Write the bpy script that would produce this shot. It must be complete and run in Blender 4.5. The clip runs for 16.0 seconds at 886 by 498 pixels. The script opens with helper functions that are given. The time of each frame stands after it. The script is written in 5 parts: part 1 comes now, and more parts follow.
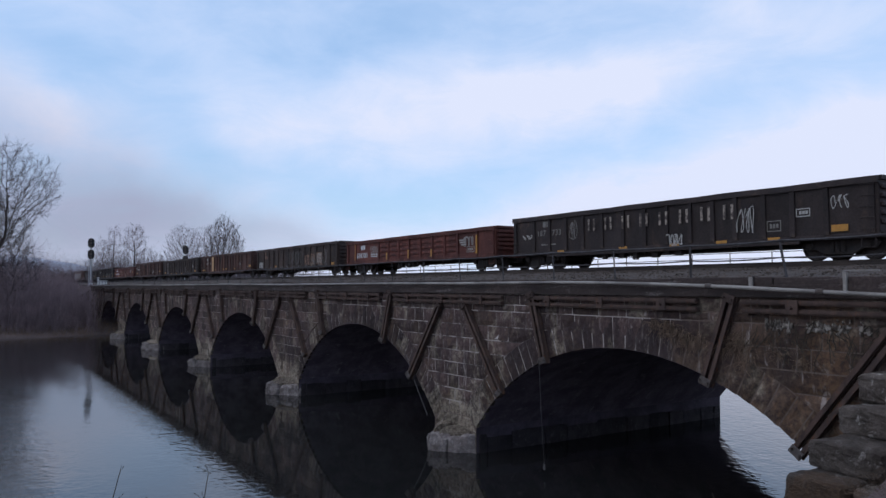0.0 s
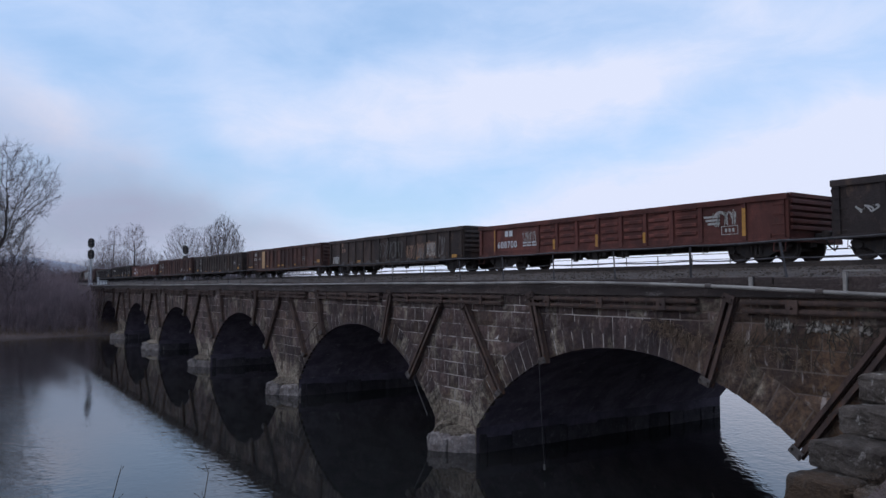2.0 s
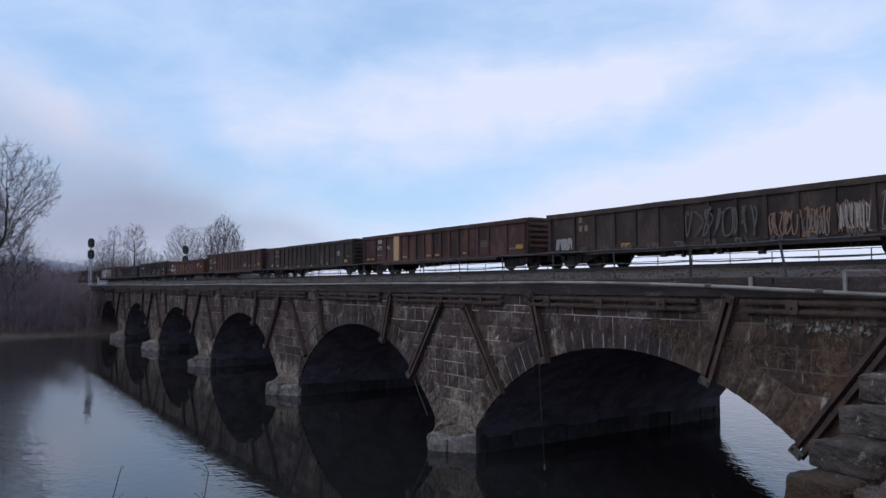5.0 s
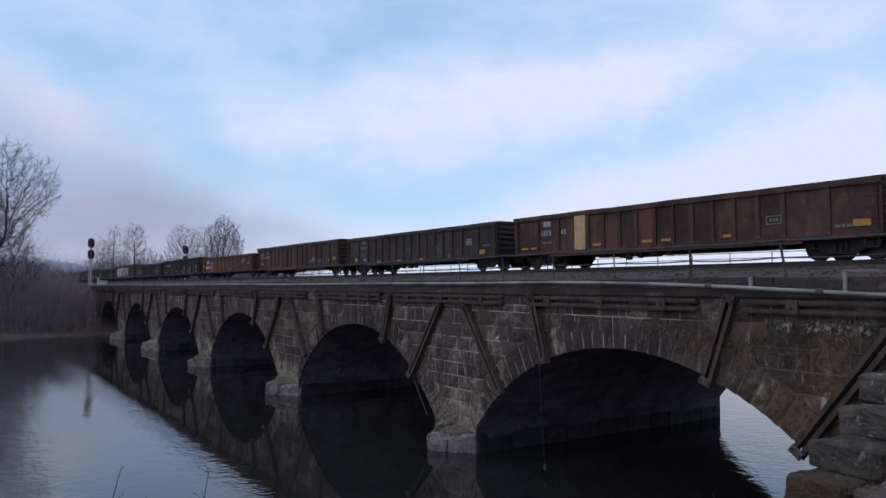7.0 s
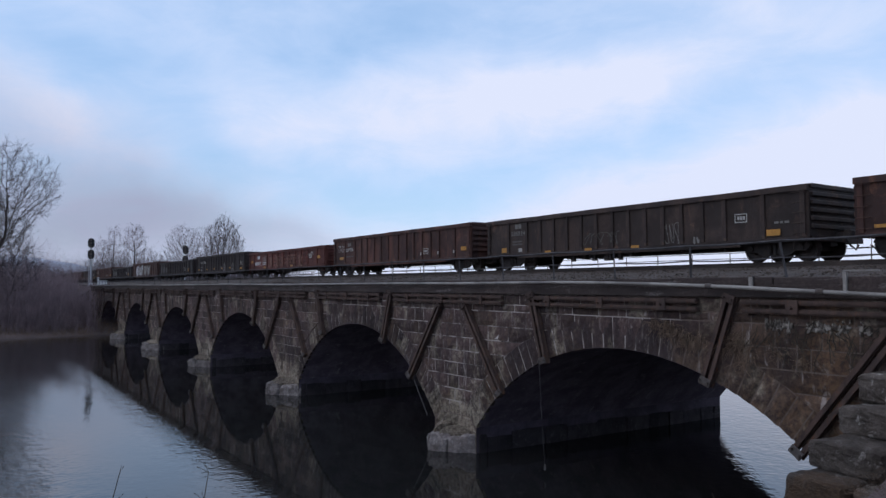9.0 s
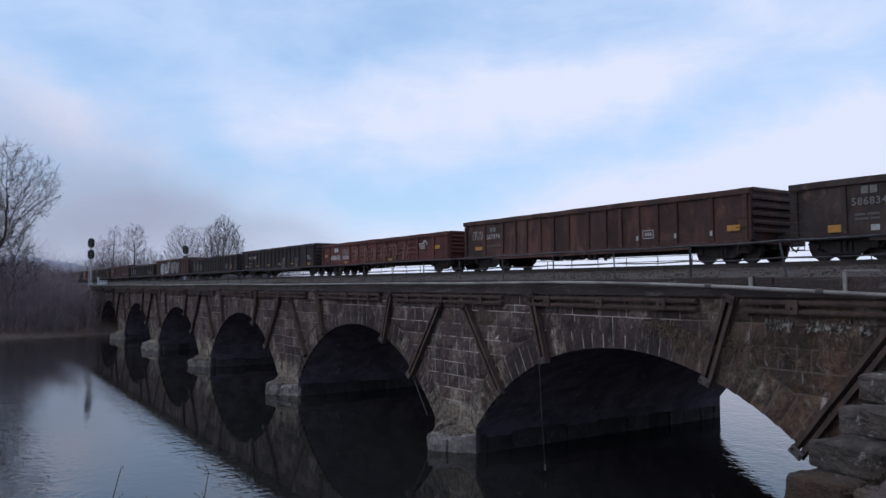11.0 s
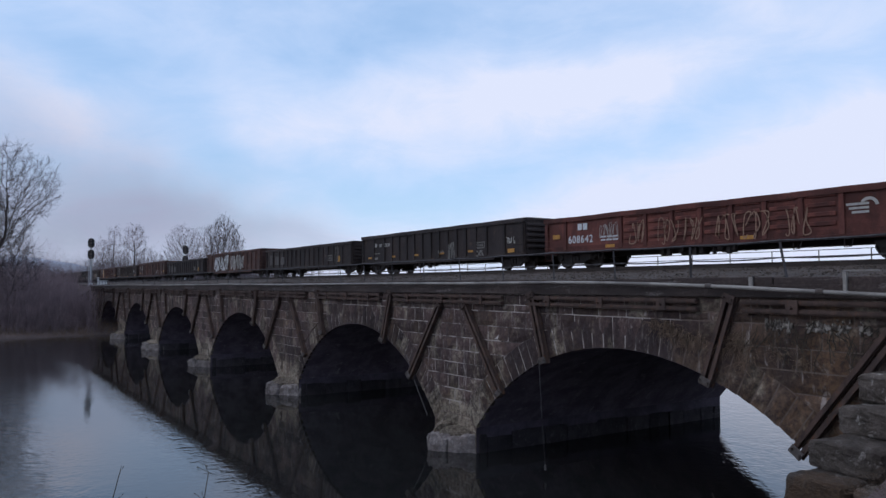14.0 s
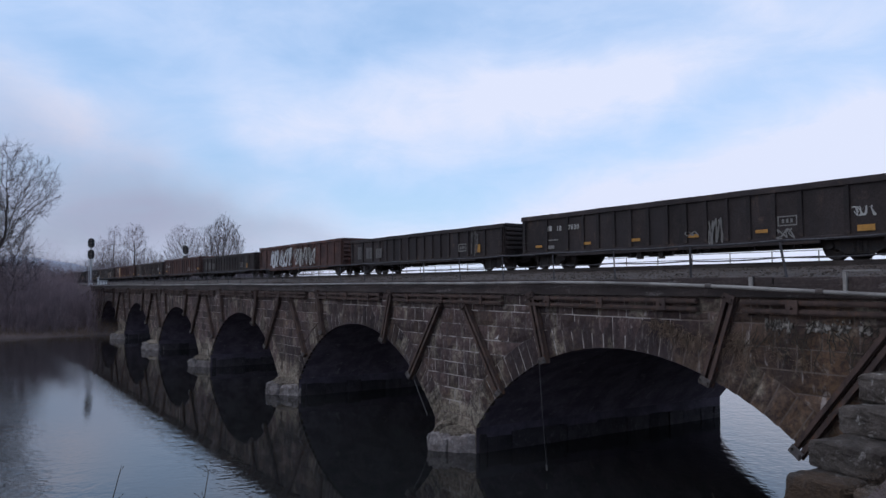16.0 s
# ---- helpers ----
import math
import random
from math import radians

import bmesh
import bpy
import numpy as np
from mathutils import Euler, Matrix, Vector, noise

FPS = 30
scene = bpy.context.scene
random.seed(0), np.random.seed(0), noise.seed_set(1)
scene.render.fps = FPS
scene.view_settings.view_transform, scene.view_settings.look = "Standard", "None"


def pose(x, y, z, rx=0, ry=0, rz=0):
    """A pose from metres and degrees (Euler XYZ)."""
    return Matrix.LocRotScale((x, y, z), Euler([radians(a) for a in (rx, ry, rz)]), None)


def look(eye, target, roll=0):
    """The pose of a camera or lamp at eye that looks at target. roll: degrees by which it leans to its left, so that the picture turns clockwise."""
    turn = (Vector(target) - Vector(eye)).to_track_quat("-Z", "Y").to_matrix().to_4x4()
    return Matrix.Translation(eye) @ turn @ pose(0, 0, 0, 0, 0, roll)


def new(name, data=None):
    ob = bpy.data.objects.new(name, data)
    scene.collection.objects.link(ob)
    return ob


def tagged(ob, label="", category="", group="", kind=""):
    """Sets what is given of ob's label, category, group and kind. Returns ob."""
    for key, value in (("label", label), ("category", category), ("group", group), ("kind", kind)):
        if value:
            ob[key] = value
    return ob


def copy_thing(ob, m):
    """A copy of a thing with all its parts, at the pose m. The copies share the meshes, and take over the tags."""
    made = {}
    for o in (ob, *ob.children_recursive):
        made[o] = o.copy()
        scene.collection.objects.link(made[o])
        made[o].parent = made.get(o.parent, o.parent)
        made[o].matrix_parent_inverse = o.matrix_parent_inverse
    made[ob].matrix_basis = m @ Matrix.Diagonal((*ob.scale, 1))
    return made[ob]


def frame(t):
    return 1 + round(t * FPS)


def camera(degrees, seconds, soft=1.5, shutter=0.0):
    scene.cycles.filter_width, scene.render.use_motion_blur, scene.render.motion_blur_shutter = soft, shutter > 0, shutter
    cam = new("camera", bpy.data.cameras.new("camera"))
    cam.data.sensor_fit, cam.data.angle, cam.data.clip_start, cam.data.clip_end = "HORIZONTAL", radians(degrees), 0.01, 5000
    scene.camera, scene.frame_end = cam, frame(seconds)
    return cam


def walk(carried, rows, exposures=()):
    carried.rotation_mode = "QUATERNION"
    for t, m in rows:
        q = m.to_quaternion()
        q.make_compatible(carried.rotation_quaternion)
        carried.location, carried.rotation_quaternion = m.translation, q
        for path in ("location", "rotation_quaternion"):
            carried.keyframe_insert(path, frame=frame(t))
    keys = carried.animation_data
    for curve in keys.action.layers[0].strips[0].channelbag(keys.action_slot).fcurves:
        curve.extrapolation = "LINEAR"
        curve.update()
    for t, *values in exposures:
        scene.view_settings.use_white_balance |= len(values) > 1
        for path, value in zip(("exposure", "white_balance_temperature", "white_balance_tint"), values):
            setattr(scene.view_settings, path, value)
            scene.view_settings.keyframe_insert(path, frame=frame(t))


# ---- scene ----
import collections

# River viaduct of six stone arches with a train of gondola wagons passing.
# x runs along the viaduct, y across it away from the camera, z up from the water.
EYE = (0.0, 0.0, 5.86)
AIM = (-0.8379, 0.5438, 0.05023)
cam = camera(61.645, 16.0)
CAM_POSE = look(EYE, (EYE[0] + AIM[0] * 10, EYE[1] + AIM[1] * 10, EYE[2] + AIM[2] * 10))
walk(cam, [(0.0, CAM_POSE), (16.0, CAM_POSE)], exposures=[(0.0, 0.0), (16.0, 0.0)])

# ---------------------------------------------------------------- light
world = bpy.data.worlds.new("overcast_sky")
scene.world = world
world.use_nodes = True
wn = world.node_tree
sky = wn.nodes.new("ShaderNodeTexSky")
sky.sky_type = "NISHITA"
sky.sun_disc = False
sky.sun_elevation = radians(42)
sky.sun_rotation = radians(192)
sky.air_density = 1.0
sky.dust_density = 1.2
sky.ozone_density = 2.0
bg = wn.nodes["Background"]
bg.inputs["Strength"].default_value = 0.15
wn.links.new(sky.outputs["Color"], bg.inputs["Color"])

sun_data = bpy.data.lights.new("sun", "SUN")
sun_data.energy, sun_data.angle, sun_data.color = 0.85, radians(26), (1.0, 0.8, 0.6)
sun = new("sun", sun_data)
sun.matrix_world = look((-12, -56, 52), (0, 0, 0))


# ---------------------------------------------------------------- materials
def nodes_of(mat):
    mat.use_nodes = True
    nt = mat.node_tree
    return nt, nt.nodes, nt.links, nt.nodes["Principled BSDF"]


def mix_rgb(nt, fac, a, b, mode="MIX"):
    n = nt.nodes.new("ShaderNodeMix")
    n.data_type, n.blend_type = "RGBA", mode
    for i, v in ((0, fac), (6, a), (7, b)):
        if isinstance(v, (int, float)):
            n.inputs[i].default_value = v
        elif isinstance(v, tuple):
            n.inputs[i].default_value = (*v, 1)
        else:
            nt.links.new(v, n.inputs[i])
    return n.outputs[2]


def ramp(nt, value, lo, hi, a=0.0, b=1.0):
    n = nt.nodes.new("ShaderNodeMapRange")
    n.inputs[1].default_value, n.inputs[2].default_value = lo, hi
    n.inputs[3].default_value, n.inputs[4].default_value = a, b
    n.interpolation_type = "SMOOTHSTEP"
    nt.links.new(value, n.inputs[0])
    return n.outputs[0]


def noise_tex(nt, coord, scale, detail=6.0, rough=0.6, stretch=(1, 1, 1), distort=0.0):
    m = nt.nodes.new("ShaderNodeMapping")
    m.inputs["Scale"].default_value = stretch
    nt.links.new(coord, m.inputs[0])
    n = nt.nodes.new("ShaderNodeTexNoise")
    n.inputs["Scale"].default_value, n.inputs["Detail"].default_value = scale, detail
    n.inputs["Roughness"].default_value, n.inputs["Distortion"].default_value = rough, distort
    nt.links.new(m.outputs[0], n.inputs["Vector"])
    return n.outputs["Fac"]


def coords(nt, kind="Object"):
    return nt.nodes.new("ShaderNodeTexCoord").outputs[kind]


def world_pos(nt):
    return nt.nodes.new("ShaderNodeNewGeometry").outputs["Position"]


def bump(nt, height, strength, distance, bsdf):
    b = nt.nodes.new("ShaderNodeBump")
    b.inputs["Strength"].default_value, b.inputs["Distance"].default_value = strength, distance
    nt.links.new(height, b.inputs["Height"])
    nt.links.new(b.outputs[0], bsdf.inputs["Normal"])


def surface(name, base, second, rough=0.85, metal=0.0, scale=3.0, grain=30.0, stretch=(1, 1, 1), third=None,
            relief=0.4, depth=0.02, by_object=0.0, by_island=False, in_world=False, spread=(0.35, 0.65), stains=(), mottle=0.45, drip=None):
    """A worn surface: two tones in patches, a third in streaks, grain and relief."""
    mat = bpy.data.materials.new(name)
    nt, nodes, links, bsdf = nodes_of(mat)
    co = world_pos(nt) if in_world else coords(nt)
    big = noise_tex(nt, co, scale, 5, 0.6, stretch)
    fine = noise_tex(nt, co, grain, 5, 0.7)
    col = mix_rgb(nt, ramp(nt, big, *spread), base, second)
    if third:
        streak = noise_tex(nt, co, scale * 2.3, 6, 0.7, stretch, 0.6)
        col = mix_rgb(nt, ramp(nt, streak, 0.56, 0.68, 0, 0.85), col, third)
    for tint, size, lo, hi, most, lean in stains:
        amount = noise_tex(nt, co, size, 4, 0.65, (1, 1, 0.7), 0.5)
        for axis, a, b, k in lean:
            split = nt.nodes.new("ShaderNodeSeparateXYZ")
            links.new(co, split.inputs[0])
            plus = nt.nodes.new("ShaderNodeMath")
            links.new(amount, plus.inputs[0])
            links.new(ramp(nt, split.outputs[axis], a, b, 0, k), plus.inputs[1])
            amount = plus.outputs[0]
        col = mix_rgb(nt, ramp(nt, amount, lo, hi, 0, most), col, tint)
    col = mix_rgb(nt, ramp(nt, fine, 0.3, 0.7, 0.0, mottle), col, tuple(c * 0.45 for c in base))
    if drip:
        # thin lime runs down the face, in patches
        runs = ramp(nt, noise_tex(nt, co, 1.0, 5, 0.65, (5.5, 5.5, 0.9), 0.5), 0.58, 0.7)
        where = ramp(nt, noise_tex(nt, co, 0.55, 4, 0.6), 0.42, 0.6)
        both = nt.nodes.new("ShaderNodeMath")
        both.operation = "MULTIPLY"
        links.new(runs, both.inputs[0])
        links.new(where, both.inputs[1])
        col = mix_rgb(nt, both.outputs[0], col, drip)
    if by_object or by_island:
        if by_island:
            rnd = nt.nodes.new("ShaderNodeNewGeometry").outputs["Random Per Island"]
        else:
            rnd = nt.nodes.new("ShaderNodeObjectInfo").outputs["Random"]
        hsv = nt.nodes.new("ShaderNodeHueSaturation")
        links.new(ramp(nt, rnd, 0, 1, 1 - by_object, 1 + by_object), hsv.inputs["Value"])
        links.new(col, hsv.inputs["Color"])
        col = hsv.outputs[0]
    links.new(col, bsdf.inputs["Base Color"])
    links.new(ramp(nt, fine, 0.2, 0.8, rough - 0.1, min(1, rough + 0.1)), bsdf.inputs["Roughness"])
    bsdf.inputs["Metallic"].default_value = metal
    bsdf.inputs["Specular IOR Level"].default_value = 0.25
    both = mix_rgb(nt, 0.5, big, fine)
    bump(nt, both, relief, depth, bsdf)
    return mat


def plain(name, color, rough=0.6, metal=0.0, emit=0.0):
    mat = bpy.data.materials.new(name)
    nt, nodes, links, bsdf = nodes_of(mat)
    bsdf.inputs["Roughness"].default_value, bsdf.inputs["Metallic"].default_value = rough, metal
    if emit:
        bsdf.inputs["Emission Color"].default_value = (*color, 1)
        bsdf.inputs["Emission Strength"].default_value = emit
    co = coords(nt)
    links.new(mix_rgb(nt, ramp(nt, noise_tex(nt, co, 9, 5), 0.35, 0.7, 0, 0.6), color, tuple(c * 0.55 for c in color)), bsdf.inputs["Base Color"])
    return mat


STONE = (0.112, 0.073, 0.066)
DRIP = (0.36, 0.31, 0.28)
# brown seepage gathers near the abutment and low on the piers
SEEP = ((0, -13.0, -8.5, 0.16), (2, 2.6, 0.9, 0.14))
RUSTY = ((0.115, 0.075, 0.05), 0.7, 0.48, 0.66, 0.85, SEEP)
OLIVE = ((0.3, 0.255, 0.19), 1.3, 0.52, 0.68, 0.8, ((2, 3.0, 1.3, 0.2),))
OCHRE = ((0.2, 0.11, 0.055), 0.7, 0.62, 0.8, 0.7, ((0, -12.5, -9.0, 0.13),))
LIMED = ((0.42, 0.375, 0.34), 3.2, 0.62, 0.74, 0.75, ())
FACE_STAINS = (RUSTY, OLIVE, OCHRE, LIMED)
MAT = {
    "stone": surface("sooty_limestone", STONE, (0.056, 0.038, 0.038), 0.9, 0, 2.4, 9, (1.3, 1.3, 0.35), (0.29, 0.24, 0.215), 1.0, 0.06, 0.32, in_world=True, stains=FACE_STAINS, mottle=0.9, drip=DRIP),
    "ring": surface("sooty_voussoir_stone", (0.072, 0.049, 0.046), (0.038, 0.027, 0.028), 0.9, 0, 2.4, 9, (1.3, 1.3, 0.35), (0.17, 0.14, 0.128), 1.0, 0.06, 0.3, in_world=True, stains=FACE_STAINS[:3], mottle=0.9, drip=(0.2, 0.17, 0.155)),
    "stone_far": surface("sooty_limestone_courses", STONE, (0.056, 0.038, 0.038), 0.9, 0, 2.4, 9, (1.3, 1.3, 0.35), (0.35, 0.3, 0.265), 1.0, 0.06, 0.4, True, True, stains=FACE_STAINS, mottle=0.9, drip=DRIP),
    "core": surface("lime_mortar", (0.44, 0.385, 0.35), (0.045, 0.035, 0.034), 0.95, 0, 1.6, 12, (1, 1, 1), (0.66, 0.6, 0.55), 0.5, 0.01, in_world=True, spread=(0.46, 0.6), stains=(((0.1, 0.066, 0.048), 0.9, 0.52, 0.66, 0.95, ((0, -12.6, -10.2, 0.5), (2, 2.7, 1.3, 0.3))),)),
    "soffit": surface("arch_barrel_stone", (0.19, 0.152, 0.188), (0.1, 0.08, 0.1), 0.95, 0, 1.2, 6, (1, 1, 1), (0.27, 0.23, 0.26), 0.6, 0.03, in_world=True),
    # darker than the barrel stone: shade under the arches put into the colour
    "pier_side": surface("pier_stone_shade_toned", (0.11, 0.088, 0.112), (0.06, 0.048, 0.061), 0.9, 0, 0.8, 6, (1, 1, 1), (0.075, 0.065, 0.07), 0.8, 0.04, in_world=True),
    "plinth": surface("weathered_pale_stone", (0.29, 0.25, 0.235), (0.13, 0.105, 0.098), 0.9, 0, 3.0, 12, (1, 1, 1), (0.45, 0.42, 0.4), 1.0, 0.08, 0.2, in_world=True, mottle=0.7),
    # footing inside the arches: its shade is part of this dark colour
    "course": surface("shade_toned_grey_footing", (0.055, 0.046, 0.05), (0.03, 0.025, 0.028), 0.9, 0, 2.0, 12, (1, 1, 1), (0.1, 0.088, 0.095), 1.0, 0.06, 0.3, in_world=True),
    "step": surface("rough_grey_block", (0.125, 0.103, 0.088), (0.042, 0.032, 0.026), 0.92, 0, 2.2, 16, (1, 1, 1), (0.38, 0.345, 0.315), 1.0, 0.12, 0.35, in_world=True, stains=(((0.14, 0.085, 0.05), 0.9, 0.52, 0.66, 0.8, ((2, 3.4, 2.2, 0.16),)),), mottle=0.6),
    "concrete": surface("stained_concrete", (0.095, 0.07, 0.063), (0.038, 0.029, 0.027), 0.9, 0, 1.4, 14, (0.4, 1, 2), (0.24, 0.21, 0.2), 1.0, 0.05, in_world=True, mottle=0.9),
    "ballast": surface("grey_ballast", (0.094, 0.074, 0.062), (0.057, 0.045, 0.038), 0.95, 0, 2.0, 9, (1, 1, 1), None, 1.0, 0.06, in_world=True),
    "gravel": surface("loose_ballast_stone", (0.098, 0.077, 0.065), (0.06, 0.047, 0.04), 0.95, 0, 3.0, 20, by_object=0.35, by_island=True, in_world=True),
    "rust": surface("rusted_steel", (0.115, 0.074, 0.06), (0.06, 0.043, 0.038), 0.8, 0.2, 4.0, 40, (1, 1, 0.4), (0.16, 0.07, 0.035), 0.4, 0.01),
    "pipe": surface("galvanised_pipe", (0.35, 0.32, 0.29), (0.17, 0.152, 0.14), 0.6, 0.2, 2.0, 30, (0.4, 1, 1), None, 0.2, 0.005),
    "plate": surface("grey_rusted_plate", (0.115, 0.1, 0.095), (0.08, 0.06, 0.05), 0.8, 0.1, 4, 30),
    "post": surface("weathered_grey_post", (0.085, 0.08, 0.085), (0.05, 0.045, 0.045), 0.8, 0.1, 5, 40, (1, 1, 0.3), None, 0.3, 0.005),
    "rail": surface("running_rail", (0.09, 0.07, 0.06), (0.05, 0.04, 0.036), 0.55, 0.5, 5, 40, (0.1, 1, 1), None, 0.2, 0.003),
    "earth": surface("leaf_litter_bank", (0.15, 0.112, 0.105), (0.095, 0.072, 0.07), 0.98, 0, 0.35, 5, (1, 1, 1), (0.15, 0.12, 0.075), 1.0, 0.2, in_world=True),
    "bark": surface("grey_brown_bark", (0.055, 0.045, 0.042), (0.04, 0.034, 0.032), 0.95, 0, 3, 20, (1, 1, 0.2), None, 0.5, 0.02),
    # far twigs and scrub: distance haze is painted in as paler, greyer colour
    "twig": surface("bare_twigs_mist_paled", (0.2, 0.165, 0.176), (0.12, 0.1, 0.106), 0.95, 0, 1, 9),
    "scrub": surface("brown_scrub_haze_paled", (0.3, 0.225, 0.235), (0.18, 0.137, 0.143), 0.95, 0, 1, 9),
    "mist_twig": surface("grey_twigs_mist_tinted", (0.13, 0.112, 0.122), (0.08, 0.07, 0.077), 0.95, 0, 1, 9),
    "dry": surface("dry_grass", (0.27, 0.19, 0.135), (0.14, 0.097, 0.07), 0.95, 0, 5, 30),
    "branch": surface("dark_fine_branches", (0.085, 0.07, 0.073), (0.055, 0.046, 0.048), 0.95, 0, 1, 9),
    "litter": surface("brown_bank_litter", (0.13, 0.085, 0.055), (0.07, 0.05, 0.036), 0.95, 0, 5, 30),
    "weed": surface("dark_weed_stem", (0.07, 0.055, 0.04), (0.04, 0.035, 0.03), 0.95, 0, 8, 30),
    "white": plain("dull_white_paint", (0.62, 0.62, 0.62), 0.7),
    "pale": plain("faded_lettering_paint", (0.42, 0.4, 0.37), 0.8),
    "dim": plain("worn_lettering_paint", (0.2, 0.185, 0.17), 0.85),
    "faint": plain("ghost_lettering_paint", (0.11, 0.1, 0.092), 0.85),
    "worn": surface("flaking_letter_paint", (0.36, 0.3, 0.25), (0.055, 0.042, 0.04), 0.85, 0, 6, 30, spread=(0.44, 0.56)),
    "yellow": plain("reflective_yellow_strip", (0.44, 0.205, 0.03), 0.6),
    "tan": plain("worn_tan_spray_paint", (0.27, 0.165, 0.115), 0.85),
    "cream": surface("faded_cream_paint", (0.6, 0.38, 0.2), (0.47, 0.29, 0.155), 0.8, 0, 2.5, 25, (1, 1, 0.6), (0.3, 0.15, 0.075), 0.2, 0.005, stains=(((0.1, 0.05, 0.03), 3.5, 0.66, 0.72, 0.9, ()),), mottle=0.2),
    "black": surface("black_running_gear", (0.045, 0.039, 0.038), (0.065, 0.05, 0.044), 0.75, 0.1, 6, 40),
    "signal": plain("signal_black", (0.018, 0.018, 0.02), 0.6),
    "silver": plain("aluminium_mast_paint", (0.45, 0.46, 0.48), 0.5, 0.3),
    "rope": plain("grey_rope", (0.12, 0.11, 0.11), 0.9),
    "snow": surface("lime_leach_deposit", (0.34, 0.3, 0.26), (0.07, 0.055, 0.047), 0.9, 0, 9, 30, in_world=True, spread=(0.42, 0.6)),
    "scrap": surface("scrap_load", (0.06, 0.045, 0.04), (0.03, 0.027, 0.027), 0.9, 0.1, 2, 8),
    # pale blue grey paints the mist onto the hill itself
    "haze_hill": plain("wooded_hill_mist_tinted", (0.46, 0.49, 0.57), 1.0),
}


def car_paint(name, base, second, third):
    return surface(name, base, second, 0.7, 0.05, 1.1, 22, (1, 1, 0.35), third, 0.25, 0.01, spread=(0.42, 0.6), stains=((tuple(0.5 * q for q in second), 0.6, 0.46, 0.64, 0.85, ()), (tuple(1.5 * q for q in third), 1.7, 0.6, 0.74, 0.6, ())), mottle=0.6, by_object=0.2)


PAINT = {
    "black": car_paint("sooty_black_wagon_paint", (0.034, 0.0265, 0.026), (0.05, 0.036, 0.033), (0.088, 0.054, 0.039)),
    "red": car_paint("oxide_red_wagon_paint", (0.175, 0.057, 0.044), (0.115, 0.042, 0.034), (0.06, 0.032, 0.028)),
    "brown": car_paint("rust_brown_wagon_paint", (0.125, 0.056, 0.043), (0.06, 0.036, 0.032), (0.17, 0.075, 0.045)),
    "umber": car_paint("dark_umber_wagon_paint", (0.076, 0.05, 0.041), (0.045, 0.034, 0.031), (0.125, 0.07, 0.048)),
}


# ---------------------------------------------------------------- mesh helpers
def part(name, bm, material, parent=None, label=""):
    me = bpy.data.meshes.new(name)
    bm.to_mesh(me)
    bm.free()
    for m in material if isinstance(material, (list, tuple)) else [material]:
        me.materials.append(m)
    ob = new(name, me)
    if parent is not None:
        ob.parent = parent
    if label:
        ob["label"] = label
    return ob


def empty(name, m, **tags):
    ob = new(name)
    ob.empty_display_size = 0.2
    ob.matrix_basis = m
    return tagged(ob, **tags)


def box(bm, x0, x1, y0, y1, z0, z1, bevel=0.0):
    vs = [bm.verts.new(p) for p in ((x0, y0, z0), (x1, y0, z0), (x1, y1, z0), (x0, y1, z0), (x0, y0, z1), (x1, y0, z1), (x1, y1, z1), (x0, y1, z1))]
    fs = [bm.faces.new([vs[i] for i in q]) for q in ((3, 2, 1, 0), (4, 5, 6, 7), (0, 1, 5, 4), (1, 2, 6, 5), (2, 3, 7, 6), (3, 0, 4, 7))]
    if bevel:
        es = list({e for f in fs for e in f.edges})
        bmesh.ops.bevel(bm, geom=es, offset=bevel, segments=1, affect="EDGES")
    return vs


def rod(bm, a, b, r0, r1=None, n=8, caps=True):
    a, b = Vector(a), Vector(b)
    r1 = r0 if r1 is None else r1
    q = (b - a).to_track_quat("Z", "Y")
    rings = []
    for c, r in ((a, r0), (b, r1)):
        rings.append([bm.verts.new(c + q @ Vector((r * math.cos(2 * math.pi * i / n), r * math.sin(2 * math.pi * i / n), 0))) for i in range(n)])
    for i in range(n):
        j = (i + 1) % n
        bm.faces.new((rings[0][i], rings[0][j], rings[1][j], rings[1][i]))
    if caps:
        bm.faces.new(rings[0][::-1])
        bm.faces.new(rings[1])
    return rings


def tube(bm, pts, r, n=8):
    pts = [Vector(p) for p in pts]
    rings = []
    for i, p in enumerate(pts):
        d = (pts[min(i + 1, len(pts) - 1)] - pts[max(i - 1, 0)]).normalized()
        q = d.to_track_quat("Z", "Y")
        rings.append([bm.verts.new(p + q @ Vector((r * math.cos(2 * math.pi * k / n), r * math.sin(2 * math.pi * k / n), 0))) for k in range(n)])
    for a, b in zip(rings, rings[1:]):
        for k in range(n):
            bm.faces.new((a[k], a[(k + 1) % n], b[(k + 1) % n], b[k]))
    bm.faces.new(rings[0][::-1])
    bm.faces.new(rings[-1])


def prism(bm, poly, y0, y1, face_in=0.0):
    """A block from an outline in x and z, between two y; the front edge is drawn in a little."""
    cx = sum(p[0] for p in poly) / len(poly)
    cz = sum(p[1] for p in poly) / len(poly)
    def pull(p, d):
        v = Vector((cx - p[0], cz - p[1]))
        l = v.length or 1
        return p[0] + v[0] / l * d, p[1] + v[1] / l * d
    front = [bm.verts.new((pull(p, face_in)[0], y0, pull(p, face_in)[1])) for p in poly]
    mid = [bm.verts.new((p[0], y0 + face_in * 0.8, p[1])) for p in poly]
    back = [bm.verts.new((p[0], y1, p[1])) for p in poly]
    n = len(poly)
    bm.faces.new(front)
    for ra, rb in ((front, mid), (mid, back)):
        for i in range(n):
            j = (i + 1) % n
            bm.faces.new((ra[j], ra[i], rb[i], rb[j]))
    bm.faces.new(back[::-1])


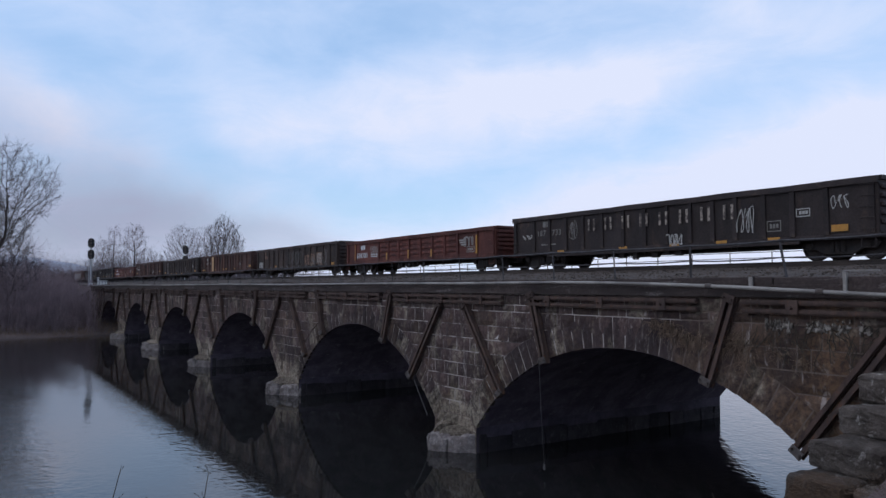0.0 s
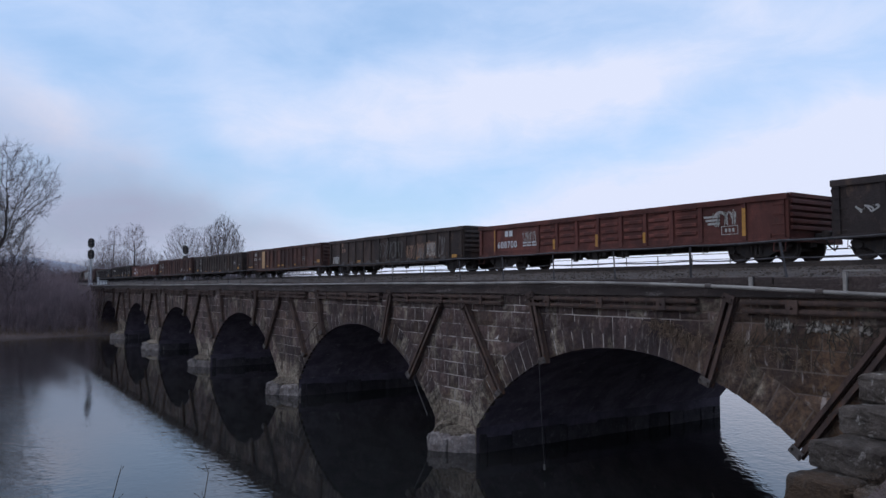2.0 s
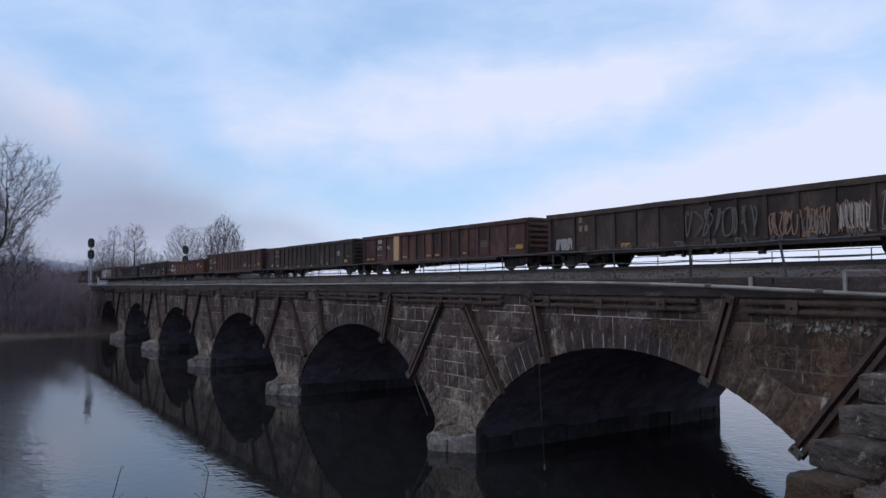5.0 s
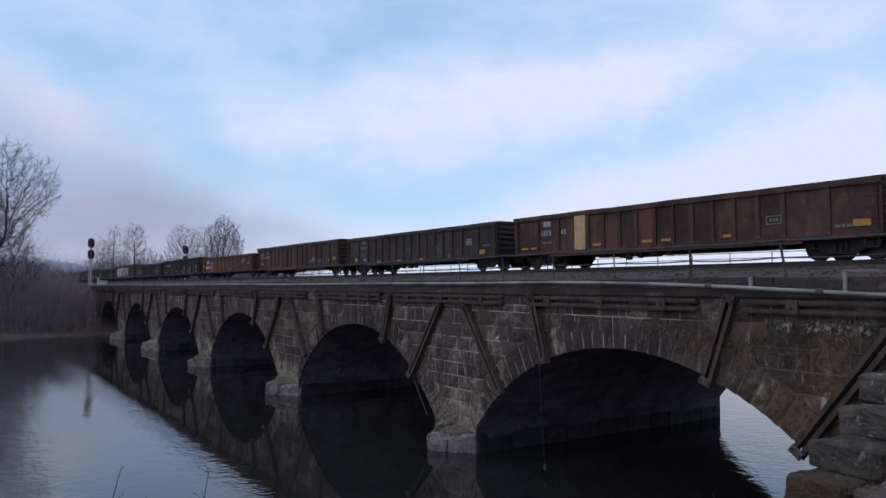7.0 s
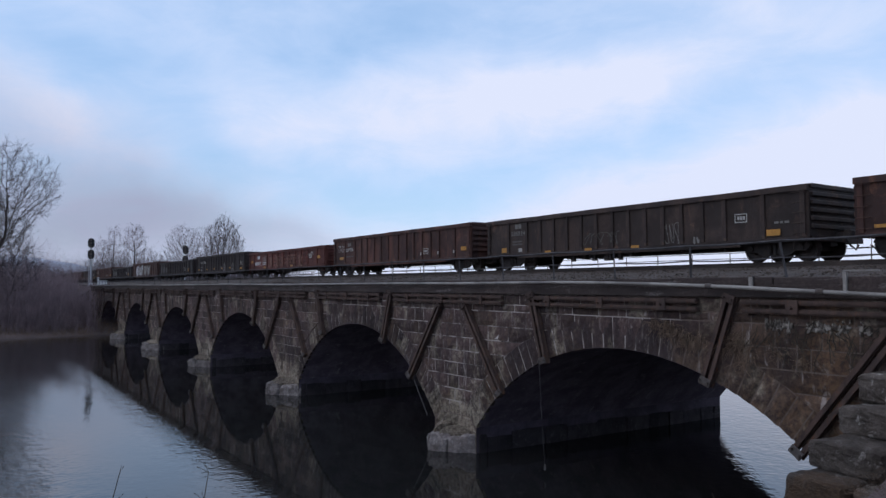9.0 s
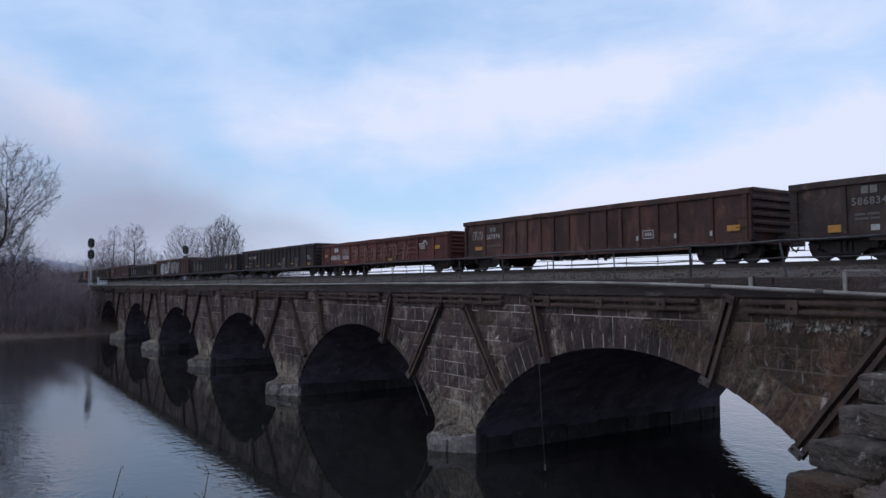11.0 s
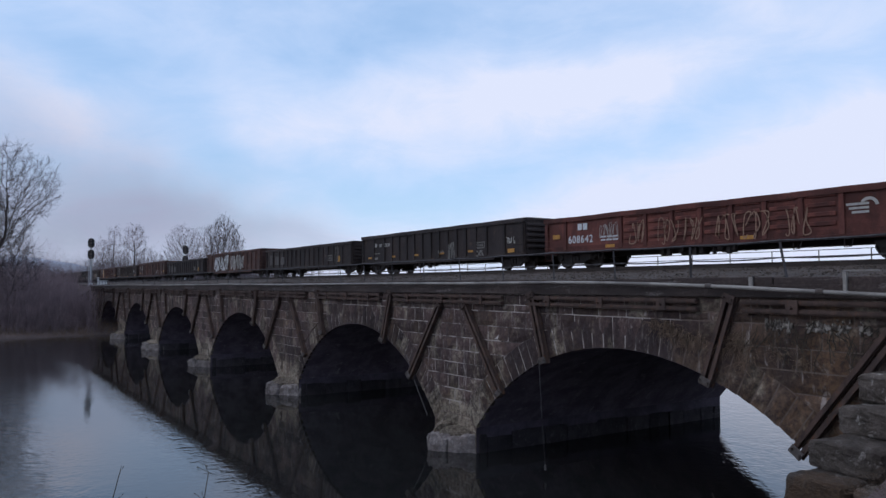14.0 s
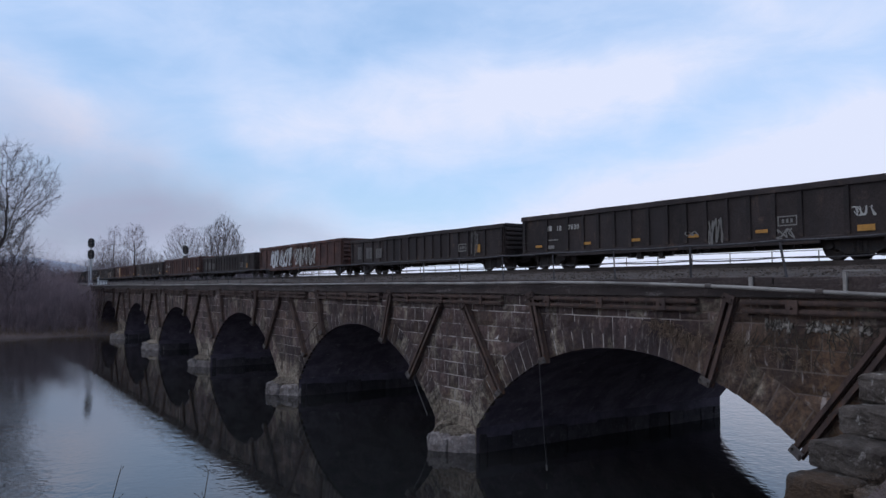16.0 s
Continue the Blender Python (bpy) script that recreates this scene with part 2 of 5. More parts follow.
def rough_block(bm, x0, x1, y0, y1, z0, z1, amp, rng, cuts=3, wear=0.25):
    """A quarried block with uneven faces and worn arrises."""
    sub = bmesh.new()
    bmesh.ops.create_cube(sub, size=1.0)
    bmesh.ops.subdivide_edges(sub, edges=sub.edges[:], cuts=cuts, use_grid_fill=True)
    s = Vector((x1 - x0, y1 - y0, z1 - z0))
    c = Vector(((x0 + x1) / 2, (y0 + y1) / 2, (z0 + z1) / 2))
    off = Vector((rng.uniform(0, 50), rng.uniform(0, 50), rng.uniform(0, 50)))
    table = {}
    for v in sub.verts:
        u = v.co.copy()
        worn = sum(1 for k in u if abs(k) > 0.499) - 1
        p = Vector((u.x * s.x, u.y * s.y, u.z * s.z))
        p -= u.normalized() * amp * wear * max(0, worn)
        p += noise.noise_vector(p * 1.9 + off) * amp + noise.noise_vector(p * 5 + off) * amp * 0.5 + noise.noise_vector(p * 12 + off) * amp * 0.5
        table[v] = bm.verts.new(c + p)
    for f in sub.faces:
        bm.faces.new([table[v] for v in f.verts])
    sub.free()


# ---------------------------------------------------------------- plan of the viaduct
FACE, BACK = 14.0, 26.2            # the two faces of the viaduct
PITCH, PIER0 = 15.3, -5.6          # pier spacing and the abutment's line
PIERS = [PIER0 - PITCH * i for i in range(7)]
ARCHES = [-13.35, -28.2, -43.45, -58.75, -74.2, -89.6]
HALF, SPRING, CROWN = 6.2, 1.35, 4.3
WATER = 0.53                       # level of the river
RING = 0.78
DECK = 5.62                        # top of the masonry
RAIL_TOP, TRACK_Y = 6.66, 23.35


RISE = CROWN - SPRING
RADIUS = (HALF * HALF + RISE * RISE) / (2 * RISE)
CENTRE_Z = CROWN - RADIUS


def arch_z(u, out=0.0):
    """Height of the arch's line at u metres from its middle, or of the back of its ring."""
    r = RADIUS + out
    u = min(abs(u), HALF * r / RADIUS)
    return CENTRE_Z + math.sqrt(r * r - u * u)


def outer_u(z):
    """Distance from the arch's middle to the masonry beside it at height z."""
    edge = HALF * (RADIUS + RING) / RADIUS
    top = arch_z(edge, RING)
    if z <= SPRING:
        return HALF
    if z <= top:
        return HALF + (edge - HALF) * (z - SPRING) / (top - SPRING)
    r = RADIUS + RING
    return math.sqrt(max(0.0, r * r - (z - CENTRE_Z) ** 2))


# ---------------------------------------------------------------- water
def make_water():
    mat = bpy.data.materials.new("dark_river_water")
    nt, nodes, links, bsdf = nodes_of(mat)
    bsdf.inputs["Base Color"].default_value = (0.014, 0.0145, 0.0145, 1)
    bsdf.inputs["Roughness"].default_value = 0.03
    bsdf.inputs["IOR"].default_value = 1.4
    co = coords(nt)
    wave = noise_tex(nt, co, 1.5, 3, 0.5, (1, 1, 1), 0.3)
    fine = noise_tex(nt, co, 4.5, 2, 0.5, (1, 1, 1), 0.2)
    split = nt.nodes.new("ShaderNodeSeparateXYZ")
    links.new(world_pos(nt), split.inputs[0])

    def plus(a, b, op="ADD"):
        n = nt.nodes.new("ShaderNodeMath")
        n.operation = op
        links.new(a, n.inputs[0])
        links.new(b, n.inputs[1])
        return n.outputs[0]

    # still water in the lee of the viaduct, cat's-paws on the open river
    patchy = ramp(nt, noise_tex(nt, co, 0.16, 3, 0.5), 0.38, 0.64, 0.25, 1.0)
    edge = plus(ramp(nt, split.outputs[1], 7.35, 6.5, 0.0, 1.5), ramp(nt, split.outputs[1], 6.3, 4.9, 0.0, 1.2), "SUBTRACT")
    breeze = plus(ramp(nt, split.outputs[1], 4.4, 1.2, 0.0, 2.1), patchy, "MULTIPLY")
    downstream = ramp(nt, split.outputs[1], 16.0, 20.0, 0.0, 1.3)
    reach = ramp(nt, split.outputs[0], -45.0, -75.0, 0.0, 0.3)
    calm = plus(plus(plus(edge, breeze), downstream), reach)
    least = nt.nodes.new("ShaderNodeMath")
    links.new(calm, least.inputs[0])
    least.inputs[1].default_value = 0.13
    m = nt.nodes.new("ShaderNodeMath")
    m.operation = "MULTIPLY"
    links.new(mix_rgb(nt, 0.42, wave, fine), m.inputs[0])
    links.new(least.outputs[0], m.inputs[1])
    bump(nt, m.outputs[0], 0.3, 0.05, bsdf)
    bm = bmesh.new()
    # cuts at even steps keep the sheet's faces small
    xs = [-900, -300, -140, -100, -60, -30, 20, 80]
    ys = [-500, -60, -10, 10, 30, 60, 150, 900]
    grid = [[bm.verts.new((x, y, 0)) for y in ys] for x in xs]
    for i in range(len(xs) - 1):
        for j in range(len(ys) - 1):
            bm.faces.new((grid[i][j], grid[i + 1][j], grid[i + 1][j + 1], grid[i][j + 1]))
    ob = part("water", bm, mat)
    ob.location.z = WATER
    return tagged(ob, "dark slow river water with soft ripples", "river", kind="structure")


water = make_water()


# ---------------------------------------------------------------- ground
def ground_z(x, y):
    w = 2.2 * noise.noise(Vector((x * 0.05, y * 0.05, 3))) + 0.8 * noise.noise(Vector((x * 0.2, y * 0.2, 7)))
    shore_l = -84.0 - max(0, y - 20) * 0.12 + 1.5 * noise.noise(Vector((0, y * 0.12, 1)))
    shore_r = -10.3 + max(0, y - 24) * 0.5
    if x < shore_l:
        base = min(1.9, 0.16 * (shore_l - x)) + w * min(1, (shore_l - x) / 12) * 0.3
        base += max(0, -130 - x) * 0.008
    elif x > shore_r:
        base = min(4.15, 0.78 * (x - shore_r), 4.15 - 0.34 * min(10.5, max(0.0, y - 3.5)))
    else:
        base = -min(1.6, 0.4 * min(x - shore_l, shore_r - x))
    if x > -5.3 and 6.5 < y < 13.6:
        base = max(base, 3.5 - 3.0 * max(0.0, -4.9 - x) - 1.2 * max(0.0, 8.6 - y))
    if x < -103.5 or x > -5.0:
        side = max(0.0, abs(y - 21.0) - 6.4)
        base = max(base, 5.95 - side / 1.6)
    return base


def make_ground():
    xs = [-4500, -2500, -1200, -700, -450, -350, -290, -250, -220, -195, -175, -160, -148]
    xs += [-140 + 2.2 * i for i in range(17)] + [-103.6, -103.4, -101, -98, -95, -92.5]
    xs += [-91 + 1.2 * i for i in range(6)] + [-80, -65, -45, -25, -16, -12, -9.3, -7, -5.1, -4.9, -3, 0, 4, 10, 25, 60, 150, 400, 1200, 4500]
    ys = [-4500, -1200, -400, -150, -80, -50, -35, -26, -20, -15] + [-12 + 2 * i for i in range(13)]
    ys += [14, 14.7, 16, 21, 26, 27.3, 28.5, 30, 33, 37, 42, 50, 60, 75, 100, 150, 250, 500, 1200, 4500]
    ys = sorted(set(ys))
    bm = bmesh.new()
    grid = [[bm.verts.new((x, y, ground_z(x, y))) for y in ys] for x in xs]
    for i in range(len(xs) - 1):
        for j in range(len(ys) - 1):
            bm.faces.new((grid[i][j], grid[i + 1][j], grid[i + 1][j + 1], grid[i][j + 1]))
    return tagged(part("ground", bm, MAT["earth"]), "brown leaf-covered river banks and low ground", "ground", kind="structure")


make_ground()


# ---------------------------------------------------------------- viaduct
viaduct = empty("stone_viaduct", pose(0, 0, 0), label="dark sooty stone railway viaduct of six arches over the river", category="viaduct")


def make_core():
    """The body behind the face stones, with the arches cut right through."""
    f, b = FACE - 0.045, BACK
    cols = []
    x_end = PIERS[-1] - 6.5
    for i, c in enumerate(ARCHES):
        cols.append([(c + HALF * math.sin(math.pi / 2 * k / 14)) for k in range(14, -15, -1)])
    bm = bmesh.new()
    low = -1.4
    def wall(xa, xb):
        box(bm, xb, xa, f, b, low, DECK)
    wall(1.5, ARCHES[0] + HALF)
    for i, c in enumerate(ARCHES):
        xs = cols[i]
        for p, q in zip(xs, xs[1:]):
            zp, zq = arch_z(p - c), arch_z(q - c)
            v = [bm.verts.new(t) for t in ((q, f, zq), (p, f, zp), (p, f, DECK), (q, f, DECK), (q, b, zq), (p, b, zp), (p, b, DECK), (q, b, DECK))]
            bm.faces.new((v[0], v[1], v[2], v[3]))
            bm.faces.new((v[5], v[4], v[7], v[6]))
            bm.faces.new((v[3], v[2], v[6], v[7]))
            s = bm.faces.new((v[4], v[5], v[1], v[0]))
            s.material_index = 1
        nxt = ARCHES[i + 1] + HALF if i + 1 < len(ARCHES) else x_end
        wall(c - HALF, nxt)
    bmesh.ops.remove_doubles(bm, verts=bm.verts, dist=0.0005)
    bm.normal_update()
    # upright pier sides take the stone with painted-in shade
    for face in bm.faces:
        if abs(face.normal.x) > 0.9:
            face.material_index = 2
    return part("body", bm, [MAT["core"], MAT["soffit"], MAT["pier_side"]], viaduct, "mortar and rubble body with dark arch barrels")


make_core()


# ---- masonry pieces
rng = random.Random(7)
near_polys, far_polys = [], []
JOINT = 0.0145


def add_stone(poly, near, out=None, kind="stone"):
    out = rng.uniform(-0.076, -0.067) if out is None else out
    (near_polys if near else far_polys).append((poly, FACE + out, kind))


COURSES = [0.75, 1.17, 1.62, 2.05, 2.46, 2.9, 3.33, 3.74, 4.18, 4.62, 5.09, 5.3, 5.62]


def lay_spandrels():
    x_lo = PIERS[-1] - 6.4
    for z0, z1 in zip(COURSES, COURSES[1:]):
        spans = []
        if z1 > CROWN + RING:
            spans.append((1.4, 1.4, x_lo, x_lo))
        else:
            u0, u1 = outer_u(z0), outer_u(z1 - 0.001)
            spans.append((1.4, 1.4, ARCHES[0] + u0, ARCHES[0] + u1))
            for a, b in zip(ARCHES, ARCHES[1:]):
                spans.append((a - u0, a - u1, b + u0, b + u1))
            spans.append((ARCHES[-1] - u0, ARCHES[-1] - u1, x_lo, x_lo))
        for r0, r1, l0, l1 in spans:
            cuts = [0.0]
            length = max(r0 - l0, 0.2)
            while cuts[-1] < 1.0:
                cuts.append(cuts[-1] + rng.uniform(0.5, 1.05) / length)
            cuts[-1] = 1.0
            if len(cuts) > 2 and (1 - cuts[-2]) * length < 0.35:
                cuts.pop(-2)
            for s, t in zip(cuts, cuts[1:]):
                # joints upright inside a course, sloped only where it meets an arch ring
                rb, rt = (r0, r1) if s == 0 else (r0 - s * length,) * 2
                lb, lt = (l0, l1) if t == 1 else (r0 - t * length,) * 2
                if rt - lt < 0.1:
                    lt = rt - 0.1
                near = rb < -6.0 and lb > -30.5
                gap = JOINT if near else 0.6 * JOINT
                poly = [(lb + gap, z0 + gap), (rb - gap, z0 + gap), (rt - gap, z1 - gap), (lt + gap, z1 - gap)]
                add_stone(poly, near)


def lay_rings():
    for k, c in enumerate(ARCHES):
        n = 400
        us = [HALF * math.sin(-math.pi / 2 + math.pi * i / n) for i in range(n + 1)]
        pts = [Vector((u, arch_z(u))) for u in us]
        acc = [0.0]
        for p, q in zip(pts, pts[1:]):
            acc.append(acc[-1] + (q - p).length)
        count = 39
        marks = []
        for i in range(count + 1):
            d = acc[-1] * i / count
            j = min(range(len(acc)), key=lambda m: abs(acc[m] - d))
            marks.append(us[j])
        big = (RADIUS + RING) / RADIUS
        for u, v in zip(marks, marks[1:]):
            poly = [(c + u + 0.017, arch_z(u) - 0.006), (c + v - 0.017, arch_z(v) - 0.006)]
            ub, vb = u * big, v * big
            poly += [(c + vb - 0.022, arch_z(vb, RING) - 0.012), (c + ub + 0.022, arch_z(ub, RING) - 0.012)]
            add_stone(poly, k < 2, rng.uniform(-0.078, -0.07), "ring")


lay_spandrels()
lay_rings()
for z0, z1 in ((-0.9, -0.3), (-0.3, 0.3), (0.3, 0.8)):
    add_stone([(ARCHES[0] + HALF, z0), (ARCHES[0] + HALF + 0.9, z0), (ARCHES[0] + HALF + 0.9, z1), (ARCHES[0] + HALF, z1)], True)

bm = bmesh.new()
for poly, y, kind in far_polys:
    prism(bm, poly, y, FACE + 0.06, 0.014)
tagged(part("far_coursing", bm, MAT["stone_far"], viaduct, "dark coursed stones of the distant arches"), kind="stuff")


# ---- pier footings: pale worn cutwaters standing in the river
def wedge_block(bm, corners, z0, z1, amp, r, cuts=6):
    """A worn block over a four-cornered plan."""
    sub = bmesh.new()
    rough_block(sub, 0, 1, 0, 1, 0, 1, 0.0, r, cuts)
    a, b, c, d = [Vector(p) for p in corners]
    off = Vector((r.uniform(0, 50), r.uniform(0, 50), r.uniform(0, 50)))
    table = {}
    for v in sub.verts:
        # worn arrises: edges and corners drawn in
        u = v.co - Vector((0.5, 0.5, 0.5))
        u *= 1 - 0.055 * max(0, sum(1 for k in u if abs(k) > 0.49) - 1)
        v.co = u + Vector((0.5, 0.5, 0.5))
        p = a.lerp(b, v.co.x).lerp(d.lerp(c, v.co.x), v.co.y)
        p = Vector((p.x, p.y, z0 + (z1 - z0) * v.co.z))
        p += noise.noise_vector(p * 2.2 + off) * amp + noise.noise_vector(p * 6 + off) * amp * 0.6 + noise.noise_vector(p * 14 + off) * amp * 0.4
        table[v] = bm.verts.new(p)
    for f in sub.faces:
        bm.faces.new([table[v] for v in f.verts])
    sub.free()


def make_plinth(left, right, seed):
    r = random.Random(seed)
    mid = (left + right) / 2
    half = (right - left) / 2
    base = empty("pier_footing", pose(mid, FACE, 0), label="pale worn stone cutwater footing at the waterline", category="pier footing", group="pier footings")
    tip = -1.2 + r.uniform(-0.06, 0.06)
    top = 1.1 + r.uniform(-0.05, 0.04)
    f = 0.36 + r.uniform(-0.06, 0.06)
    for s in (-1, 1):
        # the two slanting sides of the nose, each of a nose block and a shoulder block
        def at(k, back=0.0):
            return (s * (half - 0.02) * k, tip * (1 - k) - 0.08 * k + back)
        for k0, k1, drop in ((0.02, f, r.uniform(-0.02, 0.05)), (f + 0.05, 1.0, r.uniform(0.03, 0.1))):
            p, q = at(k0), at(k1)
            plan = [p, q, (q[0], 0.35), (p[0], 0.35)] if s > 0 else [q, p, (p[0], 0.35), (q[0], 0.35)]
            bm = bmesh.new()
            wedge_block(bm, plan, -0.5, top - drop, 0.085, r, 8)
            part("block", bm, MAT["plinth"], base)
        # sloping stone that sheds water back to the pier
        bm = bmesh.new()
        p, q = at(0.12, 0.2), at(0.8, 0.12)
        plan = [p, q, (q[0], 0.3), (p[0], 0.3)] if s > 0 else [q, p, (p[0], 0.3), (q[0], 0.3)]
        wedge_block(bm, plan, top - 0.1, top + 0.2, 0.05, r, 5)
        for v in bm.verts:
            if v.co.z > top:
                v.co.y += 0.3 * (v.co.z - top) / 0.2
        part("weathering_stone", bm, MAT["stone"], base)
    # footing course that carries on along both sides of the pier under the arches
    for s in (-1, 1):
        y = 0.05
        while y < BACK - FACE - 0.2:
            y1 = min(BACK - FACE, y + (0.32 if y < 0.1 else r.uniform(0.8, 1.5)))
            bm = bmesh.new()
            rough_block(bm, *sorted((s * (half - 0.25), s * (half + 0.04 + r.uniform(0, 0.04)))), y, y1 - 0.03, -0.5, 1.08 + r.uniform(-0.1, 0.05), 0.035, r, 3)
            part("side_block", bm, MAT["course"], base, "grey footing block inside the arch, darkened in colour for shade")
            y = y1


for i, (a, b) in enumerate(zip(ARCHES, ARCHES[1:])):
    make_plinth(b + HALF, a - HALF, 20 + i)


# ---- stepped wing wall beside the abutment
def make_wing_wall():
    r = random.Random(5)
    wing = empty("wing_wall", pose(0, 0, 0), label="stepped wing wall of rough grey stone blocks", category="retaining wall")
    tops = ((4.37, 13.05), (3.89, 12.42), (3.42, 11.55), (2.95, 10.85), (2.4, 10.3), (1.85, 9.7), (1.3, 9.2), (0.7, 8.6))
    for i, (top, y0) in enumerate(tops):
        y, x0 = y0, (-7.0 if i < 3 else -7.1) + 0.03 * i
        while y < FACE - 0.2:
            y1 = min(FACE - 0.06, y + r.uniform(0.8, 1.2))
            if FACE - y1 < 0.4:
                y1 = FACE - 0.06
            cut = x0 + r.uniform(0.85, 1.15)
            for xa, xb, back in ((x0 + r.uniform(-0.05, 0.05), cut, 0.0), (cut + 0.03, cut + 1.1, r.uniform(0.05, 0.25))):
                bm = bmesh.new()
                rough_block(bm, xa, xb, y + back, y1 + back - 0.03, top - 0.52 - back, top - 0.02 - back * 0.3, 0.05, r, 7, 0.8)
                part("block", bm, MAT["step"], wing)
            y = y1


make_wing_wall()

# ---- deck slab, kerb and ballast
X_END = PIERS[-1] - 6.5
bm = bmesh.new()
box(bm, X_END, 3, FACE - 0.16, BACK + 0.2, DECK + 0.004, 5.9, 0.02)
part("deck_slab", bm, MAT["concrete"], viaduct, "stained concrete deck slab overhanging the masonry")
x = X_END
while x < 2.8:
    x1 = min(2.9, x + rng.uniform(2.2, 3.4))
    bm = bmesh.new()
    box(bm, x + 0.015, x1 - 0.015, FACE - 0.15, FACE + 0.365, 5.885, 6.06 + rng.uniform(-0.03, 0.03), 0.015)
    part("kerb_block", bm, MAT["concrete"], viaduct, "worn concrete kerb block")
    x = x1


prof = [(14.36, 5.95), (16.5, 6.12), (19.0, 6.3), (21.2, 6.42), (21.9, 6.47), (24.8, 6.47), (25.6, 6.35), (26.0, 5.95)]
bm = bmesh.new()
xs = [-420, -300, -220, -170] + [-150 + 3 * i for i in range(16)] + [-100 + 0.6 * i for i in range(172)]
rows = []
for x in xs:
    rows.append([bm.verts.new((x, y, z + (0.05 * noise.noise(Vector((x * 1.1, y * 1.5, 0))) if 0 < k < 7 else 0) + (0.05 if x < -103 else 0))) for k, (y, z) in enumerate(prof)])
for a, b in zip(rows, rows[1:]):
    for k in range(len(prof) - 1):
        bm.faces.new((a[k], b[k], b[k + 1], a[k + 1]))
tagged(part("ballast_bed", bm, MAT["ballast"]), "grey crushed-stone ballast bed along the deck", "ballast", kind="structure")

r8 = random.Random(88)
verts, faces = [], []
for k in range(7000):
    x, y = -5.5 - 45 * r8.random() ** 1.5, 14.4 + 7.6 * r8.random()
    z = 5.95 + 0.5 * (y - 14.36) / 7.0 + 0.05
    for (ya, za), (yb, zb) in zip(prof, prof[1:]):
        if ya <= y <= yb:
            z = za + (zb - za) * (y - ya) / (yb - ya)
    s, i0 = r8.uniform(0.02, 0.055), len(verts)
    z += 0.05 * noise.noise(Vector((x * 1.1, y * 1.5, 0)))
    for d in ((1, 0, 0), (0, 1, 0), (-1, 0, 0), (0, -1, 0), (0, 0, 1), (0, 0, -1)):
        verts.append((x + s * (d[0] + r8.uniform(-0.5, 0.5)), y + s * (d[1] + r8.uniform(-0.5, 0.5)), z + 0.7 * s * (d[2] + r8.uniform(-0.4, 0.4))))
    faces += [(i0 + a, i0 + (a + 1) % 4, i0 + 4) for a in range(4)] + [(i0 + (a + 1) % 4, i0 + a, i0 + 5) for a in range(4)]
me = bpy.data.meshes.new("ballast_stone")
me.from_pydata(verts, [], faces)
me.materials.append(MAT["gravel"])
tagged(new("ballast_stone", me), "loose grey ballast stones along the deck edge", "ballast stones", kind="stuff")


# ---- track
def rail_bm(x0, x1, y):
    bm = bmesh.new()
    box(bm, x0, x1, y - 0.036, y + 0.036, RAIL_TOP - 0.04, RAIL_TOP)
    box(bm, x0, x1, y - 0.01, y + 0.01, RAIL_TOP - 0.15, RAIL_TOP - 0.04)
    box(bm, x0, x1, y - 0.07, y + 0.07, RAIL_TOP - 0.17, RAIL_TOP - 0.15)
    return bm


track = empty("railway_track", pose(0, 0, 0), label="single railway track on ballast with worn steel rails", category="railway track")
for s in (-1, 1):
    part("rail", rail_bm(-420, 60, TRACK_Y + s * 0.7525), MAT["rail"], track)
bm = bmesh.new()
for i in range(640):
    x = -330 + i * 0.56
    box(bm, x - 0.11, x + 0.11, TRACK_Y - 1.3, TRACK_Y + 1.3, 6.36, 6.487)
tagged(part("sleepers", bm, MAT["rust"], track, "dark weathered timber sleepers"), kind="stuff")


# ---- steel braces bolted to the face
def make_brace(top, foot):
    a, b = Vector((top[0], FACE - 0.165, top[1])), Vector((foot[0], FACE - 0.165, foot[1]))
    d = (b - a).normalized()
    side = Vector((d.z, 0, -d.x))
    ob = empty("steel_brace", Matrix.Translation(a), label="rusted steel brace of paired rails bolted to the stone face", category="steel brace", group="braces on the viaduct face")
    turn = Matrix((side, (0, 1, 0), d)).transposed().to_4x4()
    length = (b - a).length
    for s in (-0.09, 0.09):
        bm = bmesh.new()
        box(bm, s - 0.045, s + 0.045, -0.075, -0.045, 0, length)
        box(bm, s - 0.014, s + 0.014, -0.045, 0.05, 0, length)
        box(bm, s - 0.055, s + 0.055, 0.05, 0.075, 0, length)
        bmesh.ops.transform(bm, matrix=turn, verts=bm.verts)
        part("rail", bm, MAT["rust"], ob)
    for z in (0.06, length - 0.1):
        bm = bmesh.new()
        box(bm, -0.145, 0.145, -0.115, -0.079, z - 0.09, z + 0.09, 0.008)
        for u in (-0.1, 0.1):
            rod(bm, (u, -0.11, z), (u, -0.17, z), 0.028, n=6)
        bmesh.ops.transform(bm, matrix=turn, verts=bm.verts)
        part("plate", bm, MAT["plate"] if z > 1 else MAT["rust"], ob, "bolted end plate")
    return ob


